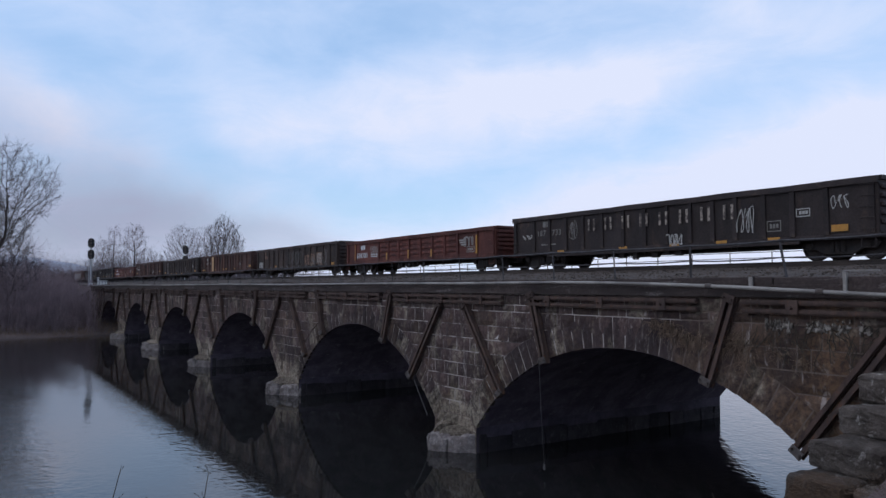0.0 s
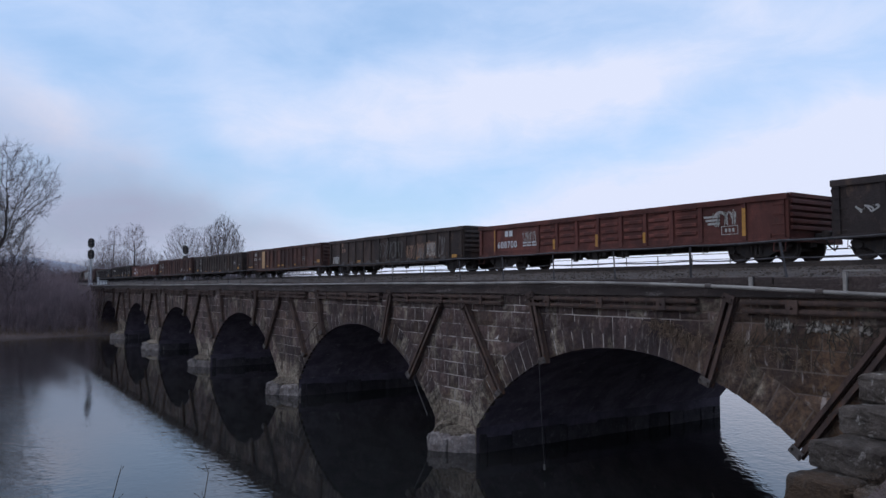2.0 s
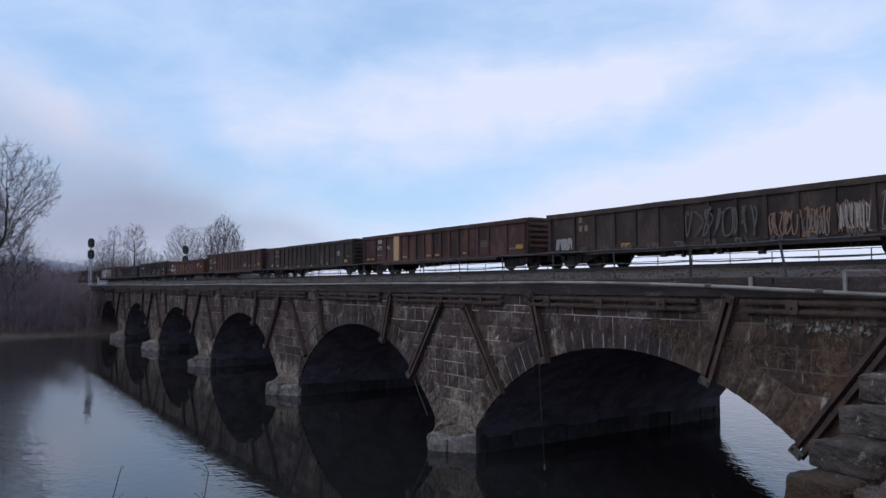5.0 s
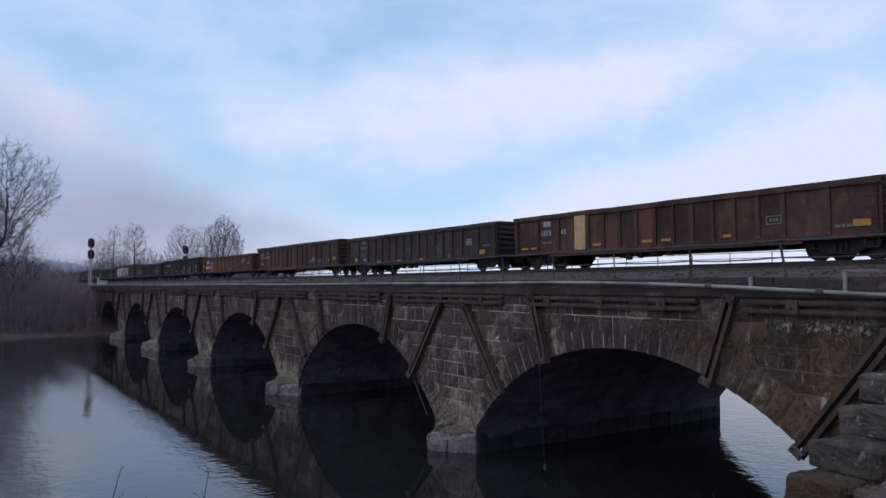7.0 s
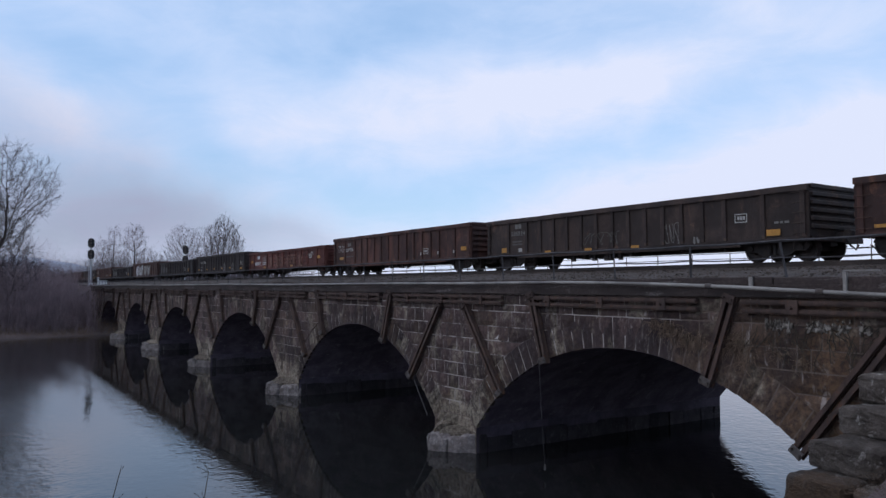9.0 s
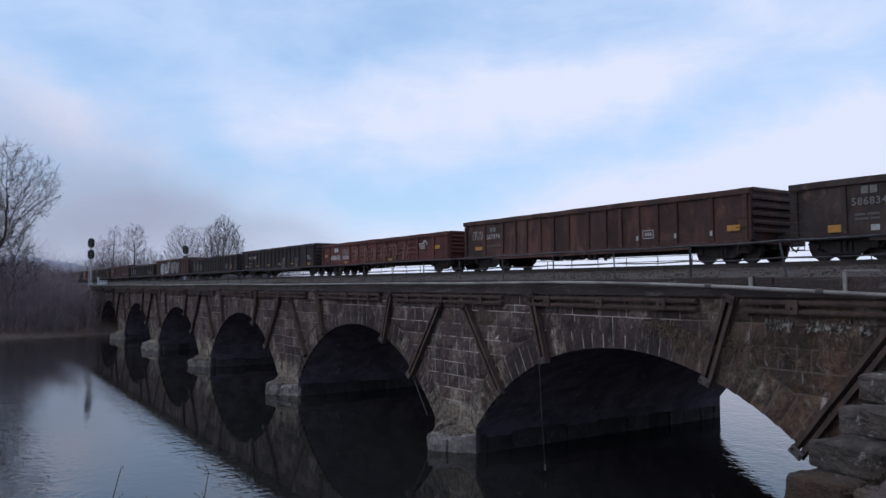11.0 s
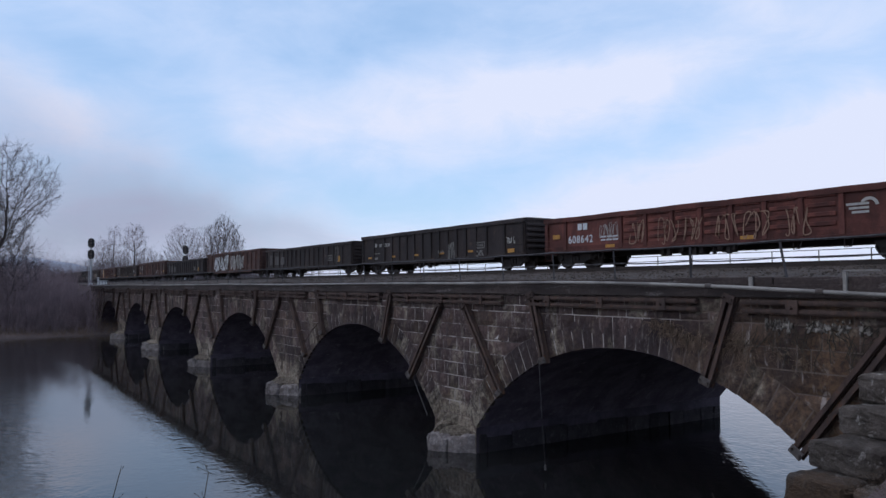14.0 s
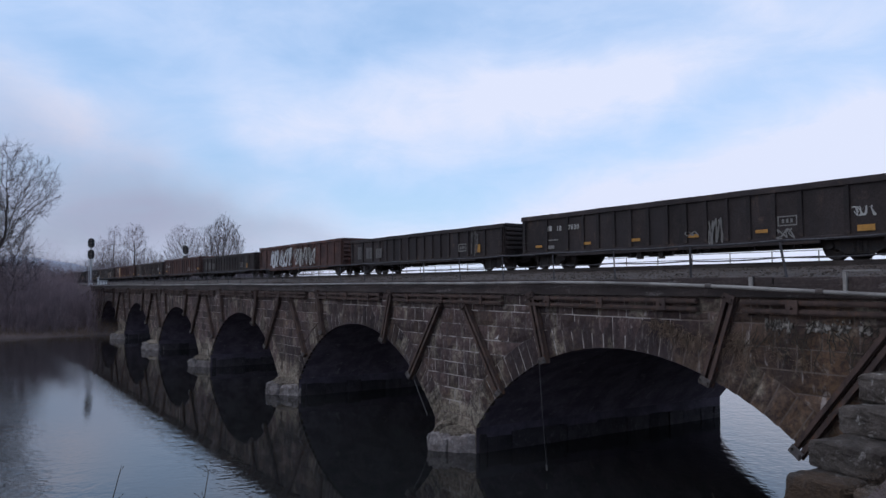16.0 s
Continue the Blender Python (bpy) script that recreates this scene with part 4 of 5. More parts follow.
reflectors(c, (6.94,), 0.83, 0.5, 0.2)
CARS.append(c)


# red wagons with pressed panels
def red_car(number, seed, label):
    c = make_car(label, "red", 2.15, PRESSED, True, False, seed)
    letters(number, 0.44, MAT["white"], c, -6.78, 1.03, SHEET, bold=0.005)
    marks(c, -6.2, 1.56, (0.25, 0.25), 0.27, MAT["white"], SHEET, 0.07)
    scrawl(c, -4.92, 1.12, 1.0, 0.6, MAT["pale"], seed, 6, SHEET, 0.011)
    marks(c, -4.85, 1.05, (0.25, 0.3, 0.3), 0.06, MAT["white"], SHEET)
    marks(c, -4.85, 1.18, (0.3, 0.25, 0.25), 0.06, MAT["white"], SHEET)
    bm = bmesh.new()
    for k in range(12):
        a, b = math.pi * 0.05 + k * 0.2, math.pi * 0.05 + (k + 1) * 0.2
        prism(bm, [(5.8 + 0.28 * math.cos(a), 1.5 + 0.28 * math.sin(a)), (5.8 + 0.28 * math.cos(b), 1.5 + 0.28 * math.sin(b)), (5.8 + 0.19 * math.cos(b), 1.5 + 0.19 * math.sin(b)), (5.8 + 0.19 * math.cos(a), 1.5 + 0.19 * math.sin(a))], SHEET, SHEET + 0.006)
    for k in range(3):
        box(bm, 5.3 - 0.08 * k, 5.8, SHEET, SHEET + 0.006, 1.32 + k * 0.12, 1.39 + k * 0.12)
    tagged(part("wheel_emblem", bm, MAT["pale"], c, "faded pale round emblem"), kind="stuff")
    return c


c = red_car("608700", 11, "oxide red gondola wagon with pressed side panels")
for x, z0, z1, y in ((-2.72, 0.82, 1.25, PROUD), (-0.12, 0.82, 1.32, PROUD), (6.69, 0.87, 1.8, PROUD), (2.4, 0.85, 1.25, PROUD)):
    patch(c, "yellow_stripe", x, x + 0.13, z0, z1, MAT["yellow"], y, "upright yellow reflective stripe")
patch(c, "yellow_stripe", -6.99, -6.92, 0.9, 1.92, MAT["yellow"], PROUD, "upright yellow reflective stripe")
scrawl(c, 5.5, 1.25, 1.0, 0.5, MAT["pale"], 13, 6, SHEET, 0.014)
open_frame(c, 5.85, 6.5, 0.95, 1.25, MAT["pale"], 0.02, SHEET)
marks(c, -1.3, 2.05, (0.3, 0.24, 0.5, 0.3), 0.07, MAT["pale"], -1.606)
marks(c, 6.9, 0.78, (0.15, 0.15, 0.15), 0.09, MAT["dim"], SHEET)
CARS.append(c)
# black wagon with graffiti along the foot
c = make_car("dark sooty gondola wagon with pale graffiti", "umber", 2.34, EVEN, seed=2)
scrawl(c, 2.45, 0.8, 1.0, 0.75, MAT["tan"], 21, 5, PROUD, 0.022)
scrawl(c, 3.55, 0.8, 0.95, 0.8, MAT["tan"], 24, 7, PROUD, 0.02)
scrawl(c, 3.6, 0.75, 0.85, 0.6, MAT["dim"], 28, 5, PROUD - 0.003, 0.016)
scrawl(c, 4.7, 0.75, 1.0, 0.95, MAT["tan"], 25, 8, PROUD, 0.02)
scrawl(c, 4.75, 0.85, 0.9, 0.8, MAT["pale"], 29, 6, PROUD - 0.003, 0.014)
scrawl(c, 5.95, 0.85, 0.6, 1.05, MAT["dim"], 22, 3, PROUD, 0.018)
scrawl(c, -0.8, 0.9, 3.0, 1.0, MAT["faint"], 27, 8, PROUD, 0.03)
scrawl(c, -7.75, 0.74, 1.05, 0.5, MAT["pale"], 23, 7, SHEET, 0.045)
marks(c, -6.3, 1.86, (0.17,), 0.24, MAT["tan"], SHEET)
marks(c, -6.3, 1.5, (0.17, 0.17), 0.24, MAT["tan"], SHEET, 0.16)
for k in range(11):
    scrawl(c, -6.3 + k * 1.25, 0.66, 0.5, 0.16, MAT["faint"], 60 + k, 3, PROUD, 0.03)
reflectors(c, (7.25, -3.9, 3.6), 0.72, 0.45, 0.17)
CARS.append(c)
# brown wagon with a cream panel
c = make_car("rust brown gondola wagon with a cream side panel", "brown", 2.36, NARROW, seed=3)
patch(c, "cream_panel", -4.2, -3.55, 0.74, 2.18, MAT["cream"], PROUD, "faded cream painted panel")
letters("1875", 0.32, MAT["pale"], c, -6.44, 1.45, SHEET)
letters("45", 0.32, MAT["pale"], c, -5.1, 1.45, SHEET)
marks(c, -6.24, 1.84, (0.2, 0.2), 0.24, MAT["pale"], SHEET)
marks(c, -6.3, 1.1, (0.3, 0.25), 0.06, MAT["dim"], SHEET)
open_frame(c, 4.72, 5.26, 1.18, 1.46, MAT["dim"], 0.03, PROUD)
reflectors(c, (-7.74, -7.1, -3.13, -0.5, 0.42, 3.09), 0.86, 0.48, 0.1)
reflectors(c, (7.5,), 0.95, 0.5, 0.2)
marks(c, 6.95, 0.95, (0.15, 0.1, 0.15), 0.08, MAT["dim"], SHEET)
CARS.append(c)
# umber wagon
c = make_car("dark umber gondola wagon with rusty streaks", "umber", 2.36, NARROW, seed=4)
letters("586834", 0.3, MAT["dim"], c, -6.39, 1.56, SHEET)
marks(c, -6.1, 1.88, (0.2, 0.2), 0.22, MAT["dim"], SHEET)
marks(c, -6.3, 1.25, (0.3, 0.35), 0.07, MAT["faint"], SHEET)
marks(c, -6.3, 1.12, (0.4, 0.25), 0.07, MAT["faint"], SHEET)
patch(c, "data_plate", -5.85, -5.6, 0.8, 0.97, MAT["pale"], SHEET)
open_frame(c, 5.7, 6.17, 1.32, 1.62, MAT["pale"], 0.03, SHEET)
scrawl(c, 2.7, 0.77, 0.75, 0.75, MAT["dim"], 41, 3, PROUD, 0.01)
scrawl(c, -1.5, 0.9, 2.0, 0.5, MAT["faint"], 42, 5, PROUD, 0.011)
scrawl(c, 4.0, 0.72, 0.3, 0.2, MAT["dim"], 43, 2, PROUD, 0.03)
reflectors(c, (-3.96, -1.44, 1.1), 0.68, 0.4, 0.1)
reflectors(c, (6.89,), 0.82, 0.48, 0.2)
reflectors(c, (-7.09,), 0.8, 0.4, 0.22)
marks(c, 7.15, 1.2, (0.15, 0.1, 0.15), 0.07, MAT["dim"], SHEET)
CARS.append(c)
# rust brown, taller
c = make_car("rust brown gondola wagon with tall stained sides", "brown", 2.47, [-8.12, -6.5, -5.05, -4.1, -3.27, -2.3, -1.42, -0.46, 0.75, 1.73, 2.55, 3.46, 4.39, 5.26, 6.8, 8.12], seed=5)
letters("587974", 0.32, MAT["pale"], c, -6.38, 1.52, SHEET)
marks(c, -6.08, 1.86, (0.2, 0.2), 0.22, MAT["dim"], SHEET)
marks(c, -6.3, 1.15, (0.4, 0.3, 0.3), 0.07, MAT["faint"], SHEET)
scrawl(c, -7.6, 1.5, 0.9, 0.45, MAT["pale"], 51, 5, SHEET, 0.014)
open_frame(c, 3.72, 4.25, 1.0, 1.32, MAT["pale"], 0.03, PROUD)
reflectors(c, (-7.28,), 1.0, 0.6, 0.18)
reflectors(c, (7.42,), 1.06, 0.5, 0.2)
for x in (3.46, 5.26, 6.8):
    patch(c, "stake_tag", x - 0.05, x + 0.05, 0.95, 1.12, MAT["pale"], -1.618)
CARS.append(c)
c = red_car("608642", 12, "oxide red gondola wagon with pale looping graffiti")
for k in range(6):
    scrawl(c, -3.3 + k * 1.25 + (k % 2) * 0.15, 0.82, 0.95, 0.85, MAT["tan"], 70 + k, 3, PROUD, 0.02)
reflectors(c, (-7.73,), 1.25, 0.45, 0.18)
reflectors(c, (6.9,), 1.25, 0.5, 0.2)
reflectors(c, (1.6, -4.57), 0.76, 0.5, 0.12)
CARS.append(c)
c = make_car("sooty black gondola wagon with yellow reflectors and chalk scribbles", "black", 2.38, NARROW, seed=7)
letters("18", 0.3, MAT["pale"], c, -5.95, 1.62, SHEET)
letters("7830", 0.3, MAT["pale"], c, -5.15, 1.62, PROUD)
marks(c, -6.65, 1.64, (0.17, 0.17), 0.22, MAT["pale"], SHEET)
patch(c, "data_plate", -6.55, -6.1, 0.85, 1.0, MAT["dim"], SHEET)
marks(c, -6.5, 1.2, (0.3, 0.3), 0.06, MAT["dim"], SHEET)
open_frame(c, 4.56, 5.22, 1.1, 1.42, MAT["dim"], 0.04, PROUD)
scrawl(c, 1.9, 0.66, 0.62, 0.85, MAT["dim"], 81, 4, PROUD, 0.03)
scrawl(c, 0.95, 1.0, 0.6, 0.14, MAT["dim"], 83, 3, PROUD)
scrawl(c, 4.5, 0.72, 0.6, 0.3, MAT["dim"], 84, 3, PROUD)
scrawl(c, 6.85, 1.25, 0.7, 0.28, MAT["pale"], 82, 4, SHEET, 0.02)
reflectors(c, (-7.33, -4.26, -1.6, 1.08, 3.76), 0.93, 0.44, 0.11)
reflectors(c, (7.05,), 0.8, 0.5, 0.18)
CARS.append(c)
c = make_car("dark umber low gondola wagon", "black", 2.22, NARROW, seed=8)
for k in range(3):
    marks(c, -7.3 + k * 1.3, 0.95, (0.25, 0.12, 0.3), 0.8 - 0.1 * k, MAT["faint"], SHEET if k < 1 else PROUD)
open_frame(c, 4.5, 5.2, 1.0, 1.4, MAT["dim"], 0.05, PROUD)
scrawl(c, 5.5, 0.8, 0.8, 1.1, MAT["faint"], 92, 3, PROUD, 0.04)
reflectors(c, (6.0,), 0.9, 0.4, 0.4)
CARS.append(c)
c = make_car("rust brown gondola wagon with large pale graffiti", "brown", 2.5, EVEN, seed=9)
scrawl(c, -5.6, 0.85, 5.2, 1.25, MAT["white"], 95, 5, PROUD, 0.13)
scrawl(c, -0.2, 0.85, 4.0, 1.25, MAT["pale"], 96, 5, PROUD, 0.09)
scrawl(c, -5.4, 0.9, 9.0, 1.1, MAT["dim"], 97, 9, -1.616, 0.05)
CARS.append(c)
# the wagons that follow stay small and far: copies of the ones above
for k, src in enumerate((8, 5, 4, 3, 2, 0, 8, 5, 4, 7)):
    CARS.append(copy_thing(CARS[src], pose(0, 0, 0)))


# ---------------------------------------------------------------- trees
def branching(r, start, fork, targets, step, reach, kill):
    """Nodes and parents of a crown that grows step by step towards scattered points."""
    nodes, parent, kids = [np.array(start[0], float)], [-1], collections.Counter()
    for a, b in zip(start, start[1:]):
        a, b = np.array(a, float), np.array(b, float)
        n = max(1, int(np.linalg.norm(b - a) / step))
        for k in range(1, n + 1):
            nodes.append(a + (b - a) * k / n + np.array([r.gauss(0, 0.03), r.gauss(0, 0.03), 0]))
            parent.append(len(nodes) - 2)
    first = max(1, int(len(nodes) * fork))
    pts = np.array(targets)
    near = np.full(len(pts), 1e9)
    who = np.zeros(len(pts), int)
    alive = np.ones(len(pts), bool)
    todo = list(range(first, len(nodes)))
    for turn in range(260):
        for k in todo:
            d = np.linalg.norm(pts - nodes[k], axis=1)
            closer = d < near
            near[closer], who[closer] = d[closer], k
        alive &= near > kill
        pull = alive & (near < reach)
        if not pull.any():
            break
        todo = []
        for k in np.unique(who[pull]):
            own = pull & (who == k)
            if kids[k] >= 3:
                alive[own] = False
                continue
            mine = pts[own]
            d = mine - nodes[k]
            d = (d / np.linalg.norm(d, axis=1)[:, None]).sum(axis=0)
            d /= np.linalg.norm(d) + 1e-6
            if parent[k] >= 0:
                d += 0.6 * (nodes[k] - nodes[parent[k]]) / step
            d += np.array([r.gauss(0, 0.1), r.gauss(0, 0.1), 0.1 + r.gauss(0, 0.08)])
            p = nodes[k] + d / (np.linalg.norm(d) + 1e-6) * step
            if np.linalg.norm(np.array(nodes[-400:]) - p, axis=1).min() < step * 0.5:
                alive[own & (near < 2.5 * step)] = False
                continue
            kids[k] += 1
            todo.append(len(nodes))
            nodes.append(p)
            parent.append(int(k))
        if not todo:
            break
    return np.array(nodes), parent


def tubes(name, spans, mat, parent):
    """Tapered lengths (from, to, two radii) joined in one mesh."""
    verts, faces = [], []
    for a, b, ra, rb in spans:
        n = 6 if ra > 0.08 else 3
        d = Vector(b - a)
        q = d.to_track_quat("Z", "Y")
        i0 = len(verts)
        for c, w in ((a, ra), (b + (b - a) * 0.06, rb)):
            for k in range(n):
                verts.append(Vector(c) + q @ Vector((w * math.cos(6.2832 * k / n), w * math.sin(6.2832 * k / n), 0)))
        faces += [(i0 + k, i0 + (k + 1) % n, i0 + n + (k + 1) % n, i0 + n + k) for k in range(n)]
    me = bpy.data.meshes.new(name)
    me.from_pydata(verts, [], faces)
    me.materials.append(mat)
    ob = new(name, me)
    ob.parent = parent
    return ob


def make_tree(x, y, stem, centre, radii, seed, label, count=900, step=0.5, twig=0.011, shed=None, mat="branch"):
    """A bare tree: stem points and an oval crown, all relative to its foot."""
    r = random.Random(seed)
    z = ground_z(x, y) - 0.2
    ob = empty("tree", pose(x, y, z), label=label, category="tree", group="bare trees")
    targets = []
    while len(targets) < count:
        v = Vector((r.gauss(0, 1), r.gauss(0, 1), r.gauss(0, 1))).normalized() * r.random() ** 0.42
        lump = 0.86 + 0.28 * noise.noise(v.normalized() * 2.1 + Vector((seed, 0, 0)))
        p = [c + k * e * lump for c, k, e in zip(centre, v, radii)]
        if shed and p[2] < shed[0] + shed[1] * max(0.0, p[1] - shed[2]):
            continue
        targets.append(p)
    nodes, parent = branching(r, stem, 0.45, targets, step, max(radii) * 1.1, step * 1.5)
    n = len(nodes)
    flow = np.zeros(n)
    kids = [0] * n
    for i in range(n - 1, 0, -1):
        if flow[i] == 0:
            flow[i] = 1.0
        flow[parent[i]] += flow[i]
        kids[parent[i]] += 1
    rad = twig * np.maximum(flow, 1.0) ** 0.47
    trunk, crown = [], []
    for i in range(1, n):
        p = parent[i]
        span = (nodes[p], nodes[i], min(rad[p], rad[i] * 1.25), rad[i])
        (trunk if rad[i] > 0.055 else crown).append(span)
        if rad[i] < twig * 2.6:
            d = nodes[i] - nodes[p]
            d = d / (np.linalg.norm(d) + 1e-6)
            for k in range(4 if kids[i] == 0 else 3):
                e = d + np.array([r.gauss(0, 0.55), r.gauss(0, 0.55), r.gauss(0.15, 0.4)])
                e = e / np.linalg.norm(e)
                m = nodes[i] + e * step * r.uniform(0.7, 1.5)
                e2 = e + np.array([r.gauss(0, 0.3), r.gauss(0, 0.3), r.gauss(0.1, 0.3)])
                crown.append((nodes[i], m, twig * 0.8, twig * 0.6))
                crown.append((m, m + e2 / np.linalg.norm(e2) * step * r.uniform(0.6, 1.3), twig * 0.6, twig * 0.35))
    tubes("trunk", trunk, MAT["bark"], ob)
    tubes("crown", crown, MAT[mat], ob)["label"] = "bare fine twigs"
    return ob


BARE = "leafless winter tree with fine dark twigs on the river bank"
# no mist is modelled: pale crown colours stand for it
FAR = "leafless tree standing in mist beyond the tracks"
make_tree(-92, 0.6, [(0, 0, 0), (0, 0.5, 3.0), (0.2, 1.7, 6.6), (0.1, 3.2, 10.0)], (0, 2.6, 13.6), (6.0, 6.9, 7.6), 3, BARE, 3800, 0.42, 0.0125, (7.6, 1.15, 2.6))
make_tree(-92.5, -2.4, [(0, 0, 0), (0, 0.2, 4.0), (0.2, 0.4, 8.0)], (0, 0.6, 11.5), (5.0, 5.0, 6.5), 8, BARE, 1700, 0.45, 0.015)
make_tree(-96.5, 2.6, [(0, 0, 0), (0, 0.4, 3.0), (0, 0.8, 6.4)], (0, 0.6, 10.0), (4.4, 4.4, 5.4), 28, BARE, 1500, 0.45, 0.015)
make_tree(-93.5, 3.6, [(0, 0, 0), (0, 0.4, 2.0), (0, 1.2, 4.4)], (0, 1.3, 6.6), (3.0, 3.4, 3.6), 5, BARE, 1100, 0.36, 0.012)
make_tree(-140, 41.4, [(0, 0, 0), (0, 0, 3.2), (0.2, -0.4, 6.0)], (0, 0, 11.6), (4.6, 4.3, 6.0), 11, FAR, 3600, 0.38, 0.018, mat="branch")
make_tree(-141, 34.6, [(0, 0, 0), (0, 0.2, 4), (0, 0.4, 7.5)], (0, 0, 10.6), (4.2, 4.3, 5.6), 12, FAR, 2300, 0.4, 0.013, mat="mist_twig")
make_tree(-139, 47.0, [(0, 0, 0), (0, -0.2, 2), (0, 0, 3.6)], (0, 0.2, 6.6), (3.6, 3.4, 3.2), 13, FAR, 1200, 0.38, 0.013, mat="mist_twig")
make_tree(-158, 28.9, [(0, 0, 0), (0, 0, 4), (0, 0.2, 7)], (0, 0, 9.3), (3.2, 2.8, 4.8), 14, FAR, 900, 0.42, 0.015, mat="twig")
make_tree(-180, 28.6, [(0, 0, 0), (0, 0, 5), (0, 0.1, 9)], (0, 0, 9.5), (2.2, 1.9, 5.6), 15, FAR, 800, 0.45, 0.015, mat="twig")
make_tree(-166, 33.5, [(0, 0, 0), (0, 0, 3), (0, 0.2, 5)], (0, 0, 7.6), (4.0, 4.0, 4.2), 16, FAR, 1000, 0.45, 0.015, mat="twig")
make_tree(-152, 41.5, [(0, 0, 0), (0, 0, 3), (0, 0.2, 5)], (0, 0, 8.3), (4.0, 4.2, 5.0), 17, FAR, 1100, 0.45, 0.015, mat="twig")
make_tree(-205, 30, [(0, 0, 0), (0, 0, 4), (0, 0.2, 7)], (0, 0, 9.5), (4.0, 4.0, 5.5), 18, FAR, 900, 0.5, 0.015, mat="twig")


def thicket(name, label, spots, seed, hmin, hmax, mat):
    """Brush of thin bent stems with side shoots."""
    r = random.Random(seed)
    bm = bmesh.new()
    for x0, x1, y0, y1, count in spots:
        for _ in range(count):
            x, y = r.uniform(x0, x1), r.uniform(y0, y1)
            z = ground_z(x, y)
            if z < 0.15:
                continue
            h = r.uniform(hmin, hmax)
            p = Vector((x, y, z - 0.1))
            d = Vector((r.gauss(0, 0.25), r.gauss(0, 0.25), 1)).normalized()
            w = 0.012 + 0.006 * h
            for s in range(3):
                q = p + d * h / 3
                rod(bm, p, q, w, w * 0.65, 3, False)
                for k in range(3):
                    e = (d + Vector((r.gauss(0, 0.6), r.gauss(0, 0.6), r.uniform(0, 0.6)))).normalized()
                    b = p.lerp(q, r.random())
                    m = b + e * h * r.uniform(0.15, 0.35)
                    rod(bm, b, m, w * 0.5, w * 0.3, 3, False)
                    rod(bm, m, m + (e + Vector((r.gauss(0, 0.5), r.gauss(0, 0.5), 0.3))).normalized() * h * 0.15, w * 0.3, w * 0.15, 3, False)
                p, w = q, w * 0.65
                d = (d + Vector((r.gauss(0, 0.2), r.gauss(0, 0.2), 0))).normalized()
    return tagged(part(name, bm, mat), label, "brush", kind="stuff")


# far brush takes the haze-paled colours
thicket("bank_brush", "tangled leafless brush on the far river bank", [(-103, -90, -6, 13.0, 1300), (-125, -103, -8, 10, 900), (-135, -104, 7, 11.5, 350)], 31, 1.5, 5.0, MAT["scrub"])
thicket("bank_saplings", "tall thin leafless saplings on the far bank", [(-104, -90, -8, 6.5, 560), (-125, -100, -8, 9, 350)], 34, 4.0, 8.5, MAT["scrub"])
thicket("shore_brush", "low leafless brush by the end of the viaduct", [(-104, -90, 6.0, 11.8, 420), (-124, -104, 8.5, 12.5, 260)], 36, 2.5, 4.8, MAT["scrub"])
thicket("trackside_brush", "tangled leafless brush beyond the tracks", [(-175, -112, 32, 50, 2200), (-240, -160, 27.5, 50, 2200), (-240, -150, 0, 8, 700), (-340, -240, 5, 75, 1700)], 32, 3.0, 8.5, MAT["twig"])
thicket("far_woods", "leafless woods beyond the tracks, mist painted into their pale grey", [(-215, -155, 28, 44, 650), (-150, -135, 33, 44, 120), (-360, -215, 8, 70, 1100)], 35, 5.5, 9.0, MAT["twig"])
thicket("bank_grass", "dry brown grass along the water's edge", [(-96, -88.5, -6, 16, 1500)], 33, 0.3, 0.8, MAT["dry"])


# ---------------------------------------------------------------- signals
def make_signal(x, y, top, base):
    ob = empty("railway_signal", pose(x, y, base), label="black two-headed railway signal on a pale mast", category="railway signal", group="signals")
    h = top - base
    bm = bmesh.new()
    rod(bm, (0, 0, 0), (0, 0, h - 0.4), 0.1, 0.085, 10)
    box(bm, -0.3, 0.3, -0.3, 0.3, 0, 0.35, 0.03)
    part("mast", bm, MAT["silver"], ob)
    for k, z in enumerate((h - 0.68, h - 2.2)):
        bm = bmesh.new()
        n = 20
        ring = []
        for i in range(n):
            a = 2 * math.pi * i / n
            ring.append((0.42 * math.cos(a), z + (0.22 if math.sin(a) > 0 else -0.22) + 0.42 * math.sin(a)))
        prism(bm, ring, -0.06, 0.0, 0.0)
        bmesh.ops.transform(bm, matrix=pose(0.14, 0, 0, 0, 0, 70), verts=bm.verts)
        part("backboard", bm, MAT["signal"], ob)
        bm = bmesh.new()
        for j in range(3):
            rod(bm, (0.2, -0.05, z + 0.4 - 0.4 * j), (0.62, -0.19, z + 0.4 - 0.4 * j), 0.15, 0.16, 12)
        part("lamp_hood", bm, MAT["plate"], ob, "grey lamp hoods")
    bm = bmesh.new()
    for s in (-0.2, 0.2):
        rod(bm, (-0.25, s, 0.2), (-0.25, s, h - 0.3), 0.025, n=5)
    for k in range(int(h / 0.35)):
        rod(bm, (-0.25, -0.2, 0.4 + k * 0.35), (-0.25, 0.2, 0.4 + k * 0.35), 0.018, n=4)
    part("ladder", bm, MAT["silver"], ob)
    bm = bmesh.new()
    box(bm, -0.4, 0.5, -0.45, 0.45, h - 2.95, h - 2.9)
    part("platform", bm, MAT["silver"], ob)
    return ob


